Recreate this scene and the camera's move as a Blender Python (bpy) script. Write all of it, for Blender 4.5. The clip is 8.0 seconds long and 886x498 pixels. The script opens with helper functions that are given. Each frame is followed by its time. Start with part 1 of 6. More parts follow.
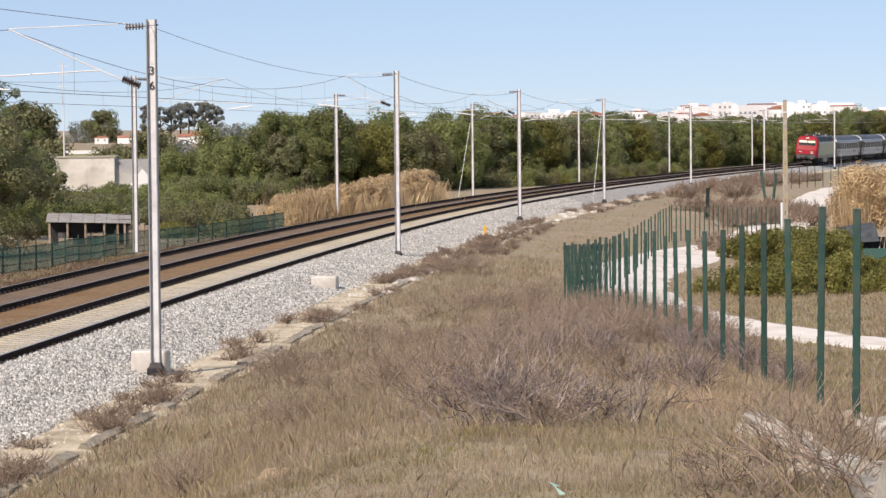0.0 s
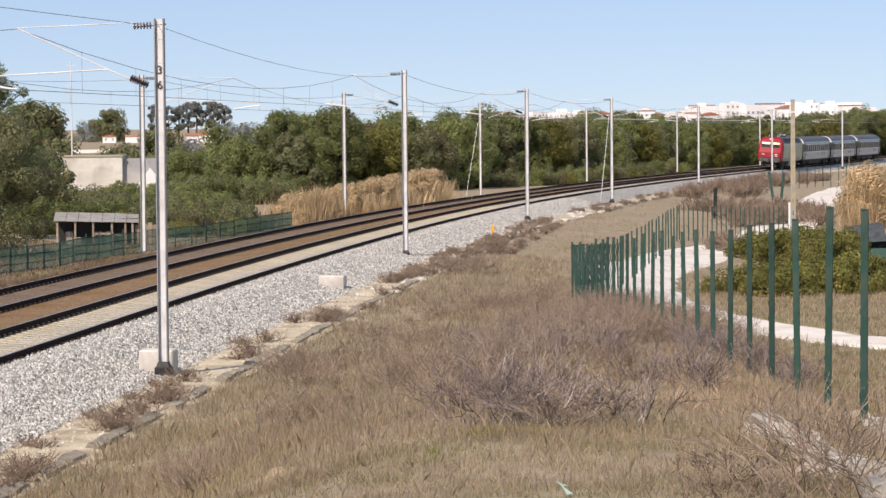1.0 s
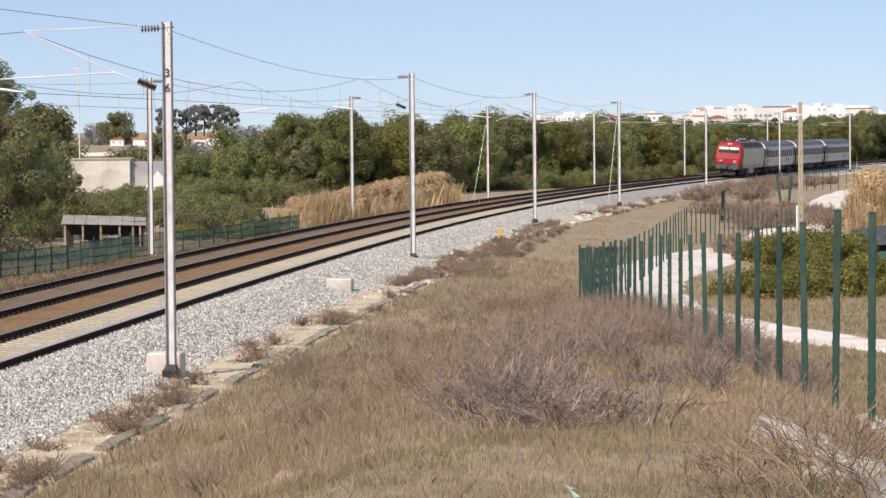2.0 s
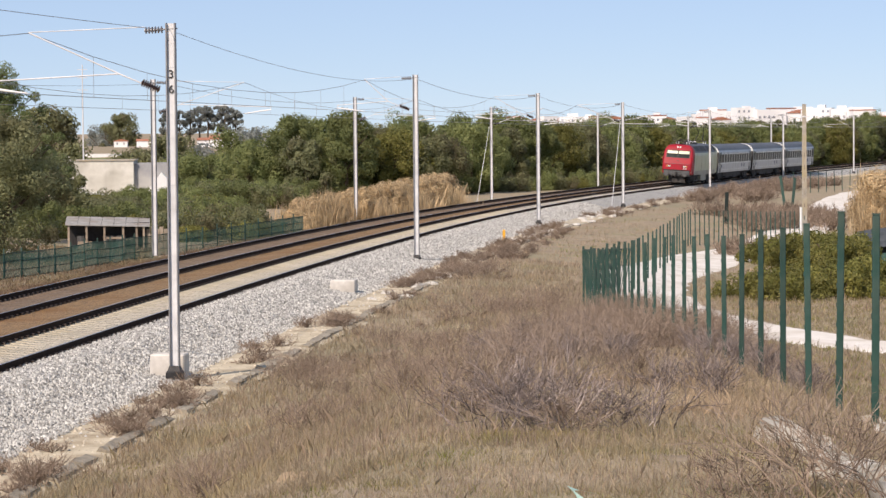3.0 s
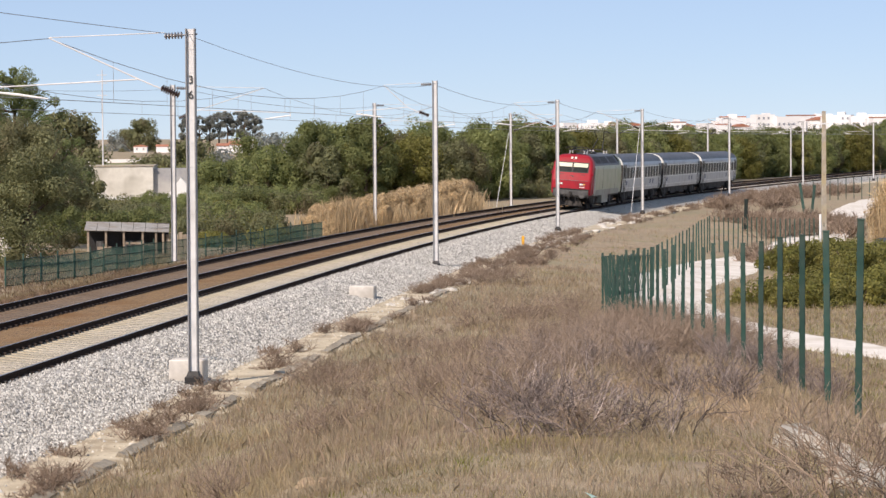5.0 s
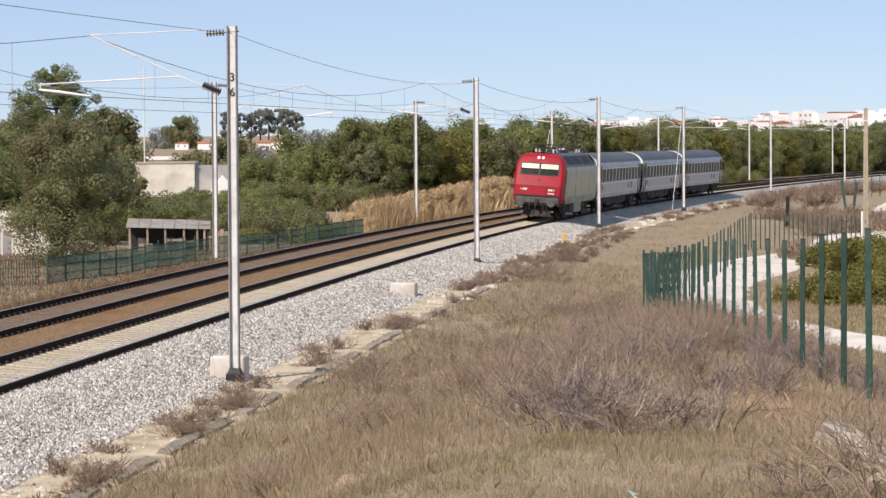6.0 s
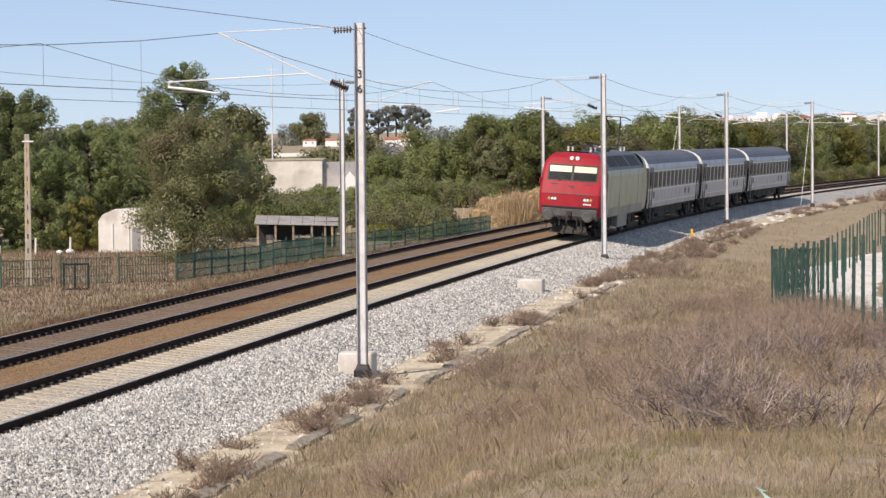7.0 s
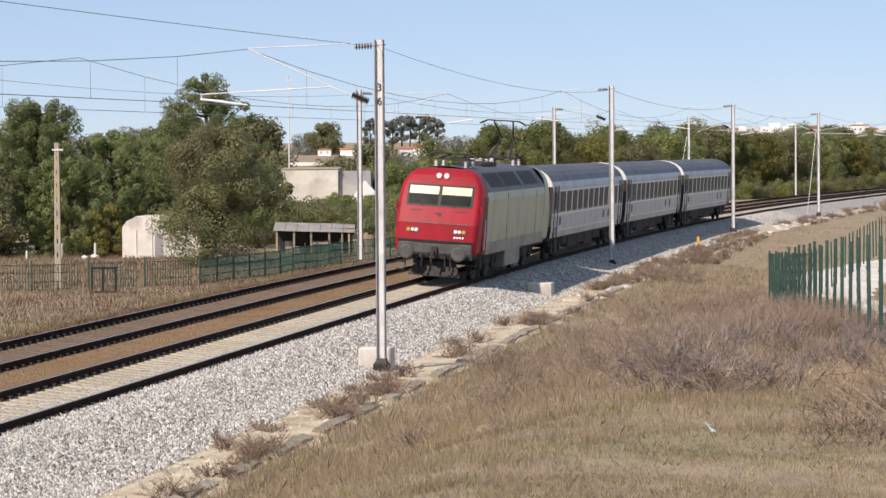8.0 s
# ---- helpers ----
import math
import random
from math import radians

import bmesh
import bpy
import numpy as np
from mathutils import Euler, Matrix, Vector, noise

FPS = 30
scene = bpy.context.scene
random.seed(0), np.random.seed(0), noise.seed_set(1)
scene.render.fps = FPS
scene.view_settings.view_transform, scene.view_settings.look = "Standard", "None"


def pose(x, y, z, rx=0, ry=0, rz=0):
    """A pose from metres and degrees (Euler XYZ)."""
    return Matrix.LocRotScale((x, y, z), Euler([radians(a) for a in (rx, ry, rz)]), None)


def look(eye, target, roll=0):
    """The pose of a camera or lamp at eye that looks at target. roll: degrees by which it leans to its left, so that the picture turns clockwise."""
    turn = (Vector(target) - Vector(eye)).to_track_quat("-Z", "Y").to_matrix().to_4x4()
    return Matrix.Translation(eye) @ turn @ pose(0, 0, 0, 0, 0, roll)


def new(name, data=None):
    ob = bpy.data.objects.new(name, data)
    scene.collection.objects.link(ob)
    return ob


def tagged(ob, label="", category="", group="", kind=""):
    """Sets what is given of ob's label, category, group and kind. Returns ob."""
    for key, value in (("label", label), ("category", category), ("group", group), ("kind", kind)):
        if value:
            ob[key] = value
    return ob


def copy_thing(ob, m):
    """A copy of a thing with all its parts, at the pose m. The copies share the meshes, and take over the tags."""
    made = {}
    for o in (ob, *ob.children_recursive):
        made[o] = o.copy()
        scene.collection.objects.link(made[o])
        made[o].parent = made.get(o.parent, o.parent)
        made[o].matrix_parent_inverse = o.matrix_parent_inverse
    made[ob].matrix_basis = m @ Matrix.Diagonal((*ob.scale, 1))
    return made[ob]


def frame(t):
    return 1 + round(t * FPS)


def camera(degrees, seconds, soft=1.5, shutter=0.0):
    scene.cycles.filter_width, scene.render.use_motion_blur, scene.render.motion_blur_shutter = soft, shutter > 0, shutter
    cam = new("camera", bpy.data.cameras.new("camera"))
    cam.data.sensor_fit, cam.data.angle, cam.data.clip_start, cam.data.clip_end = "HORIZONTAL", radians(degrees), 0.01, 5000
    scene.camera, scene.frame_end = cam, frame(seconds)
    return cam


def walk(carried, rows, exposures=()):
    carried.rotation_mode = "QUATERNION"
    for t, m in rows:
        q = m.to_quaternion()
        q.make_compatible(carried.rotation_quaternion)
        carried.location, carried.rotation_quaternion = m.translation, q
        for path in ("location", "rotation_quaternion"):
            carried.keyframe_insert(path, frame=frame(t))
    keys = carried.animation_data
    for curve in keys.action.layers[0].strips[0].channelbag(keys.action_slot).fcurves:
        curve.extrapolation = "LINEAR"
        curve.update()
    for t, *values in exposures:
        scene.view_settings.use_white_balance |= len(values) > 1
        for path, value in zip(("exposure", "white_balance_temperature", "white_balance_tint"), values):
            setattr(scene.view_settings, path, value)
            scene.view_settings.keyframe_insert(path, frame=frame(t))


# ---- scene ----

# ================= camera and its way =================
cam = camera(17.48, 8.0, soft=1.45)
EYE = 5.15


def aim(back, yaw, pitch, roll):
    return pose(0, -back, EYE, 0, 0, yaw) @ pose(0, 0, 0, pitch) @ pose(0, 0, 0, 0, roll) @ pose(0, 0, 0, 90)


ROWS = [
    (0.0, 0, -3.982, -2.458, 0.571), (0.5, 0, -3.907, -2.470, 0.531), (1.0, 0, -3.830, -2.467, 0.520),
    (1.5, 0, -3.788, -2.459, 0.550), (1.7, 0, -3.715, -2.430, 0.540), (2.8, 0, -3.650, -2.388, 0.500),
    (3.0, 0, -3.609, -2.377, 0.495), (3.5, 0, -3.484, -2.364, 0.460), (4.0, 0, -3.464, -2.322, 0.500),
    (4.2, 0, -3.460, -2.305, 0.480), (5.3, 0, -2.955, -2.243, 0.250), (5.5, 0, -2.686, -2.273, 0.228),
    (6.0, 0, -2.414, -2.305, 0.362), (6.1, 0, -2.353, -2.313, 0.400), (6.2, 0, -1.363, -2.347, 0.470),
    (6.3, 0, -0.422, -2.357, 0.530), (6.4, 0, -0.038, -2.361, 0.580), (6.5, 0, 0.0, -2.369, 0.600),
    (7.0, 0, 0.119, -2.359, 0.538), (7.5, 0, 0.501, -2.319, 0.427), (7.6, 0, 0.498, -2.306, 0.415),
    (7.7, 0.2, 0.486, -2.289, 0.410), (7.8, 1.2, 0.462, -2.266, 0.410), (7.9, 2.9, 0.421, -2.216, 0.405),
    (8.0, 4.8, 0.385, -2.162, 0.400),
]
walk(cam, [(t, aim(b, y, p, r)) for t, b, y, p, r in ROWS])

# ================= light =================
SUN_EL, SUN_AZ = 41.5, 217.0      # degrees; azimuth clockwise from +y
world = bpy.data.worlds.new("daylight")
scene.world = world
world.use_nodes = True
sky = world.node_tree.nodes.new("ShaderNodeTexSky")
sky.sky_type = "NISHITA"
sky.sun_disc = False
sky.sun_elevation, sky.sun_rotation = radians(SUN_EL), radians(SUN_AZ)
sky.altitude, sky.air_density, sky.dust_density, sky.ozone_density = 3000, 0.82, 0.0, 5.6
backg = world.node_tree.nodes["Background"]
pale = world.node_tree.nodes.new("ShaderNodeMixRGB")      # thin winter haze that evens the sky
pale.inputs["Fac"].default_value = 0.5
pale.inputs["Color2"].default_value = (4.75, 6.15, 7.8, 1)
world.node_tree.links.new(sky.outputs["Color"], pale.inputs["Color1"])
world.node_tree.links.new(pale.outputs["Color"], backg.inputs["Color"])
backg.inputs["Strength"].default_value = 0.098
to_sun = Vector((math.sin(radians(SUN_AZ)) * math.cos(radians(SUN_EL)), math.cos(radians(SUN_AZ)) * math.cos(radians(SUN_EL)), math.sin(radians(SUN_EL))))
sun = new("sun", bpy.data.lights.new("sun", "SUN"))
sun.data.energy, sun.data.angle, sun.data.color = 4.55, radians(0.55), (1.0, 0.90, 0.77)
sun.matrix_world = look(to_sun * 300, (0, 0, 0))
scene.view_settings.exposure = 0.12
scene.view_settings.use_white_balance = True
scene.view_settings.white_balance_temperature, scene.view_settings.white_balance_tint = 6750, 18


# ================= materials =================
def surface(name, a, b, scale=4.0, rough=0.8, metal=0.0, bump=0.0, fine=0.0, c=None, big=0.25, island=0.0, obj=0.0, spec=0.5, detail=5.0, thin=0.0):
    """Two colours mixed by noise, a third by a larger noise, with grain, bump and chance shifts of value."""
    m = bpy.data.materials.new(name)
    m.use_nodes = True
    nt = m.node_tree
    N, L = nt.nodes, nt.links
    bsdf = N["Principled BSDF"]
    co = N.new("ShaderNodeTexCoord")
    n1 = N.new("ShaderNodeTexNoise")
    n1.inputs["Scale"].default_value, n1.inputs["Detail"].default_value, n1.inputs["Roughness"].default_value = scale, detail, 0.65
    L.new(co.outputs["Object"], n1.inputs["Vector"])
    ramp = N.new("ShaderNodeValToRGB")
    ramp.color_ramp.elements[0].position, ramp.color_ramp.elements[1].position = 0.34, 0.66
    ramp.color_ramp.elements[0].color, ramp.color_ramp.elements[1].color = (*a, 1), (*b, 1)
    L.new(n1.outputs["Fac"], ramp.inputs["Fac"])
    col = ramp.outputs["Color"]
    if c:
        n2 = N.new("ShaderNodeTexNoise")
        n2.inputs["Scale"].default_value, n2.inputs["Detail"].default_value = scale * big, 3.0
        L.new(co.outputs["Object"], n2.inputs["Vector"])
        r2 = N.new("ShaderNodeValToRGB")
        r2.color_ramp.elements[0].position, r2.color_ramp.elements[1].position = 0.46, 0.64
        L.new(n2.outputs["Fac"], r2.inputs["Fac"])
        mx = N.new("ShaderNodeMixRGB")
        L.new(r2.outputs["Color"], mx.inputs["Fac"])
        L.new(col, mx.inputs["Color1"])
        mx.inputs["Color2"].default_value = (*c, 1)
        col = mx.outputs["Color"]
    for amount, node, out in ((island, "ShaderNodeNewGeometry", "Random Per Island"), (obj, "ShaderNodeObjectInfo", "Random")):
        if amount:
            src = N.new(node)
            mr = N.new("ShaderNodeMapRange")
            mr.inputs["To Min"].default_value, mr.inputs["To Max"].default_value = 1 - amount, 1 + amount
            L.new(src.outputs[out], mr.inputs["Value"])
            hs = N.new("ShaderNodeHueSaturation")
            L.new(mr.outputs["Result"], hs.inputs["Value"])
            L.new(col, hs.inputs["Color"])
            col = hs.outputs["Color"]
    L.new(col, bsdf.inputs["Base Color"])
    bsdf.inputs["Roughness"].default_value, bsdf.inputs["Metallic"].default_value = rough, metal
    bsdf.inputs["Specular IOR Level"].default_value = spec
    if thin:
        tr = N.new("ShaderNodeBsdfTranslucent")
        L.new(col, tr.inputs["Color"])
        mix = N.new("ShaderNodeMixShader")
        mix.inputs["Fac"].default_value = thin
        L.new(bsdf.outputs["BSDF"], mix.inputs[1])
        L.new(tr.outputs["BSDF"], mix.inputs[2])
        L.new(mix.outputs["Shader"], N["Material Output"].inputs["Surface"])
    if bump:
        nb = N.new("ShaderNodeTexNoise")
        nb.inputs["Scale"].default_value, nb.inputs["Detail"].default_value = fine or scale * 4, 4.0
        L.new(co.outputs["Object"], nb.inputs["Vector"])
        bp = N.new("ShaderNodeBump")
        bp.inputs["Strength"].default_value, bp.inputs["Distance"].default_value = 0.8, bump
        L.new(nb.outputs["Fac"], bp.inputs["Height"])
        L.new(bp.outputs["Normal"], bsdf.inputs["Normal"])
    return m


def stones(name, dark, light, tint, size):
    """Broken stone: cells of chance value, the darkest painting in shade between stones."""
    m = bpy.data.materials.new(name)
    m.use_nodes = True
    nt = m.node_tree
    N, L = nt.nodes, nt.links
    bsdf = N["Principled BSDF"]
    co = N.new("ShaderNodeTexCoord")
    vo = N.new("ShaderNodeTexVoronoi")
    vo.inputs["Scale"].default_value = 1 / size
    L.new(co.outputs["Object"], vo.inputs["Vector"])
    sep = N.new("ShaderNodeSeparateColor")
    L.new(vo.outputs["Color"], sep.inputs["Color"])
    ramp = N.new("ShaderNodeValToRGB")
    ramp.color_ramp.elements[0].position, ramp.color_ramp.elements[1].position = 0.0, 0.45
    ramp.color_ramp.elements[0].color, ramp.color_ramp.elements[1].color = (*dark, 1), (*light, 1)
    L.new(sep.outputs[0], ramp.inputs["Fac"])
    n2 = N.new("ShaderNodeTexNoise")
    n2.inputs["Scale"].default_value, n2.inputs["Detail"].default_value = 0.35, 5.0
    L.new(co.outputs["Object"], n2.inputs["Vector"])
    r2 = N.new("ShaderNodeValToRGB")
    r2.color_ramp.elements[0].position, r2.color_ramp.elements[1].position = 0.5, 0.72
    L.new(n2.outputs["Fac"], r2.inputs["Fac"])
    mx = N.new("ShaderNodeMixRGB")
    mx.inputs["Color2"].default_value = (*tint, 1)
    L.new(r2.outputs["Color"], mx.inputs["Fac"])
    L.new(ramp.outputs["Color"], mx.inputs["Color1"])
    L.new(mx.outputs["Color"], bsdf.inputs["Base Color"])
    bp = N.new("ShaderNodeBump")
    bp.inputs["Strength"].default_value, bp.inputs["Distance"].default_value = 1.0, size * 0.7
    bp.invert = True
    L.new(vo.outputs["Distance"], bp.inputs["Height"])
    L.new(bp.outputs["Normal"], bsdf.inputs["Normal"])
    bsdf.inputs["Roughness"].default_value = 0.9
    return m


M = {
    "ground": surface("dry_meadow", (0.24, 0.185, 0.125), (0.38, 0.30, 0.20), 1.3, 0.95, bump=0.05, fine=9, c=(0.27, 0.235, 0.14), big=0.22),
    # ballast sheet kept dark: painted shade for the gaps between loose stones
    "ballast": stones("limestone_ballast", (0.05, 0.048, 0.044), (0.46, 0.45, 0.42), (0.42, 0.40, 0.35), 0.075),
    "bed": stones("old_trackbed", (0.06, 0.042, 0.03), (0.22, 0.155, 0.10), (0.15, 0.10, 0.06), 0.07),
    "rustbed": stones("rust_stained_trackbed", (0.08, 0.048, 0.024), (0.28, 0.175, 0.08), (0.20, 0.10, 0.03), 0.07),
    "midbed": stones("pale_trackbed", (0.17, 0.145, 0.11), (0.56, 0.50, 0.41), (0.46, 0.39, 0.28), 0.07),
    "dirt": surface("sandy_dirt", (0.46, 0.39, 0.27), (0.66, 0.58, 0.43), 2.2, 0.95, bump=0.04, fine=9, c=(0.38, 0.31, 0.21), big=0.5),
    "road": surface("pale_gravel_road", (0.66, 0.62, 0.56), (0.78, 0.74, 0.68), 2.0, 0.95, bump=0.01, fine=25, c=(0.60, 0.55, 0.47), big=0.3),
    # rust taken almost to black, painting in the rails' shaded side
    "rail": surface("shade_dark_rail_rust", (0.022, 0.014, 0.010), (0.048, 0.028, 0.018), 8, 0.9, spec=0.12),
    "railtop": surface("polished_rail_head", (0.35, 0.34, 0.34), (0.5, 0.49, 0.48), 5, 0.32, metal=0.9),
    "sleeper": surface("weathered_sleeper_concrete", (0.36, 0.32, 0.24), (0.50, 0.45, 0.34), 6, 0.9, bump=0.006, obj=0.12),
    "clip": surface("dark_fastening_iron", (0.03, 0.022, 0.018), (0.06, 0.04, 0.03), 20, 0.8),
    "galv": surface("galvanised_steel", (0.62, 0.63, 0.64), (0.74, 0.75, 0.75), 3, 0.6, metal=0.05, c=(0.55, 0.55, 0.55), big=0.3),
    "galvdark": surface("dull_steel_flange", (0.24, 0.245, 0.25), (0.34, 0.34, 0.34), 3, 0.6, metal=0.2),
    "conc": surface("weathered_concrete", (0.56, 0.53, 0.48), (0.72, 0.69, 0.63), 3, 0.9, bump=0.012, c=(0.46, 0.43, 0.38), big=0.4),
    "rubble": surface("broken_pale_concrete", (0.45, 0.42, 0.37), (0.66, 0.63, 0.57), 5, 0.9, bump=0.02, obj=0.12),
    "pole": surface("aged_concrete_pole", (0.30, 0.27, 0.22), (0.44, 0.40, 0.34), 4, 0.9, bump=0.008, c=(0.40, 0.33, 0.2), big=0.2),
    "black": surface("black_iron", (0.012, 0.012, 0.013), (0.03, 0.028, 0.027), 9, 0.6),
    "insul": surface("brown_glazed_insulator", (0.035, 0.022, 0.02), (0.06, 0.035, 0.03), 9, 0.25),
    "insulgrey": surface("grey_insulator", (0.16, 0.16, 0.17), (0.24, 0.24, 0.25), 9, 0.35),
    "wire": surface("weathered_copper_wire", (0.24, 0.25, 0.27), (0.32, 0.33, 0.35), 3, 0.6, metal=0.2),
    "green": surface("green_fence_paint", (0.018, 0.054, 0.044), (0.030, 0.080, 0.064), 6, 0.7, c=(0.055, 0.088, 0.072), big=0.3, obj=0.2, spec=0.3),
    "greendark": surface("dark_green_paint", (0.006, 0.014, 0.012), (0.012, 0.024, 0.02), 6, 0.7),
    "yellow": surface("yellow_plastic", (0.75, 0.36, 0.02), (0.85, 0.45, 0.03), 6, 0.5),
    "red": surface("red_cab_paint", (0.31, 0.010, 0.020), (0.36, 0.014, 0.026), 1.5, 0.5, c=(0.27, 0.015, 0.024), big=0.8, spec=0.25),
    # grey paint tinted green to hold the grass reflected in the sides
    "locogrey": surface("pale_grey_paint_with_grass_tint", (0.34, 0.37, 0.26), (0.42, 0.44, 0.33), 1.2, 0.4, c=(0.28, 0.33, 0.19), big=0.5),
    "locodark": surface("loco_underframe_grey", (0.05, 0.05, 0.05), (0.10, 0.10, 0.10), 4, 0.65),
    "locosill": surface("grey_loco_sill", (0.24, 0.245, 0.205), (0.31, 0.31, 0.26), 2, 0.5, c=(0.20, 0.185, 0.15), big=0.5),
    "kerb": surface("old_grey_kerb_concrete", (0.36, 0.335, 0.285), (0.56, 0.53, 0.47), 6, 0.95, bump=0.03, c=(0.28, 0.26, 0.20), big=0.5, obj=0.2),
    # near-black of sooty gear, also painting in the shadow under the train
    "frame": surface("soot_and_shade_black", (0.018, 0.016, 0.015), (0.05, 0.045, 0.04), 6, 0.8),
    "roof": surface("grey_blue_roof_paint", (0.075, 0.08, 0.09), (0.11, 0.115, 0.125), 1.5, 0.5, c=(0.06, 0.06, 0.062), big=0.5),
    "coach": surface("brushed_steel_coach_side", (0.34, 0.35, 0.36), (0.42, 0.43, 0.44), 1.5, 0.4, metal=0.25, c=(0.30, 0.30, 0.30), big=0.4),
    "coachlow": surface("light_grey_coach_panel", (0.44, 0.45, 0.46), (0.52, 0.53, 0.54), 1.5, 0.45, metal=0.1, c=(0.39, 0.39, 0.38), big=0.5),
    "coachtrim": surface("pale_coach_trim", (0.62, 0.63, 0.60), (0.70, 0.71, 0.68), 2, 0.45),
    "coachband": surface("grey_window_band", (0.13, 0.137, 0.13), (0.18, 0.188, 0.175), 1.5, 0.45, metal=0.1),
    "glass": surface("dark_window_glass", (0.016, 0.020, 0.019), (0.03, 0.036, 0.034), 2, 0.35, spec=0.05),
    "creampane": surface("cream_upper_pane", (0.62, 0.59, 0.42), (0.70, 0.67, 0.50), 5, 0.4),
    "white": surface("white_paint", (0.76, 0.76, 0.74), (0.82, 0.82, 0.80), 2, 0.5),
    "lamp": surface("headlamp_glass", (0.80, 0.79, 0.74), (0.88, 0.87, 0.82), 5, 0.15),
    "orange": surface("orange_lens", (0.75, 0.28, 0.03), (0.8, 0.35, 0.05), 5, 0.2),
    "blue": surface("dark_blue_mark", (0.03, 0.045, 0.10), (0.04, 0.06, 0.13), 5, 0.5),
    "ceram": surface("white_ceramic", (0.78, 0.75, 0.72), (0.84, 0.82, 0.80), 5, 0.3),
    "plaster": surface("stained_white_plaster", (0.66, 0.64, 0.59), (0.80, 0.78, 0.73), 0.9, 0.9, bump=0.02, c=(0.50, 0.46, 0.40), big=0.7),
    "oldrender": surface("streaked_grey_render", (0.56, 0.54, 0.47), (0.70, 0.68, 0.61), 0.9, 0.9, bump=0.02, c=(0.40, 0.38, 0.32), big=0.5),
    "plastergrey": surface("grey_render", (0.24, 0.24, 0.25), (0.34, 0.34, 0.34), 0.8, 0.9, c=(0.4, 0.39, 0.37), big=0.6),
    "tile": surface("terracotta_tiles", (0.34, 0.14, 0.085), (0.46, 0.21, 0.13), 2, 0.85, obj=0.15),
    "town": surface("white_town_render", (0.78, 0.78, 0.78), (0.86, 0.85, 0.83), 0.05, 0.9, obj=0.08),
    "townwin": surface("shaded_window", (0.22, 0.24, 0.28), (0.34, 0.36, 0.38), 0.2, 0.5),
    "sheet": surface("grey_sheet_roof", (0.25, 0.245, 0.235), (0.38, 0.37, 0.35), 2.5, 0.95, c=(0.28, 0.25, 0.22), big=0.4, spec=0.1),
    "wood": surface("weathered_planks", (0.24, 0.19, 0.14), (0.40, 0.33, 0.25), 4, 0.9, obj=0.2),
    "bark": surface("grey_brown_bark", (0.07, 0.05, 0.035), (0.14, 0.10, 0.07), 6, 0.95, bump=0.02),
    # leaf and leafdark are lightened to stand in for distance haze
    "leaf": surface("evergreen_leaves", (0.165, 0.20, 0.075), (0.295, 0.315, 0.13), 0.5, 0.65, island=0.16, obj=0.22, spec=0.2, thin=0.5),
    "leafpine": surface("pine_needles", (0.165, 0.215, 0.085), (0.29, 0.325, 0.145), 0.5, 0.65, island=0.2, obj=0.15, spec=0.2, thin=0.45),
    "leafdark": surface("dark_oak_leaves", (0.16, 0.178, 0.088), (0.275, 0.28, 0.14), 0.5, 0.65, island=0.18, obj=0.15, c=(0.155, 0.135, 0.075), big=0.6, spec=0.3, thin=0.45),
    "leafbright": surface("sunlit_ivy_leaves", (0.17, 0.175, 0.045), (0.30, 0.275, 0.085), 0.7, 0.6, island=0.32, obj=0.2, spec=0.3, thin=0.5),
    # grey-green leaves, lightened further so far trees carry haze in their colour
    "leafgrey": surface("grey_green_leaves_with_haze", (0.27, 0.29, 0.26), (0.37, 0.39, 0.36), 0.4, 0.7, island=0.3, obj=0.15, spec=0.3, thin=0.6),
    "straw": surface("dry_grass_straw", (0.36, 0.30, 0.195), (0.56, 0.485, 0.345), 0.6, 0.9, island=0.35, c=(0.36, 0.28, 0.19), big=0.5, spec=0.1, thin=0.55),
    "grass": surface("green_grass", (0.21, 0.225, 0.06), (0.34, 0.335, 0.11), 0.8, 0.85, island=0.4, c=(0.42, 0.34, 0.18), big=0.8, spec=0.1, thin=0.55),
    "twig": surface("dead_brown_twigs", (0.17, 0.125, 0.095), (0.36, 0.285, 0.22), 1.2, 0.95, island=0.35, spec=0.1),
    "cane": surface("dry_golden_cane", (0.50, 0.37, 0.21), (0.72, 0.57, 0.36), 0.5, 0.9, island=0.35, c=(0.42, 0.32, 0.20), big=0.8, spec=0.15, thin=0.3),
    "awning": surface("grey_blue_plastic_awning", (0.045, 0.055, 0.062), (0.09, 0.10, 0.11), 3, 0.9, spec=0.15),
    "field": surface("far_green_field", (0.13, 0.15, 0.05), (0.22, 0.23, 0.09), 0.05, 0.95),
}


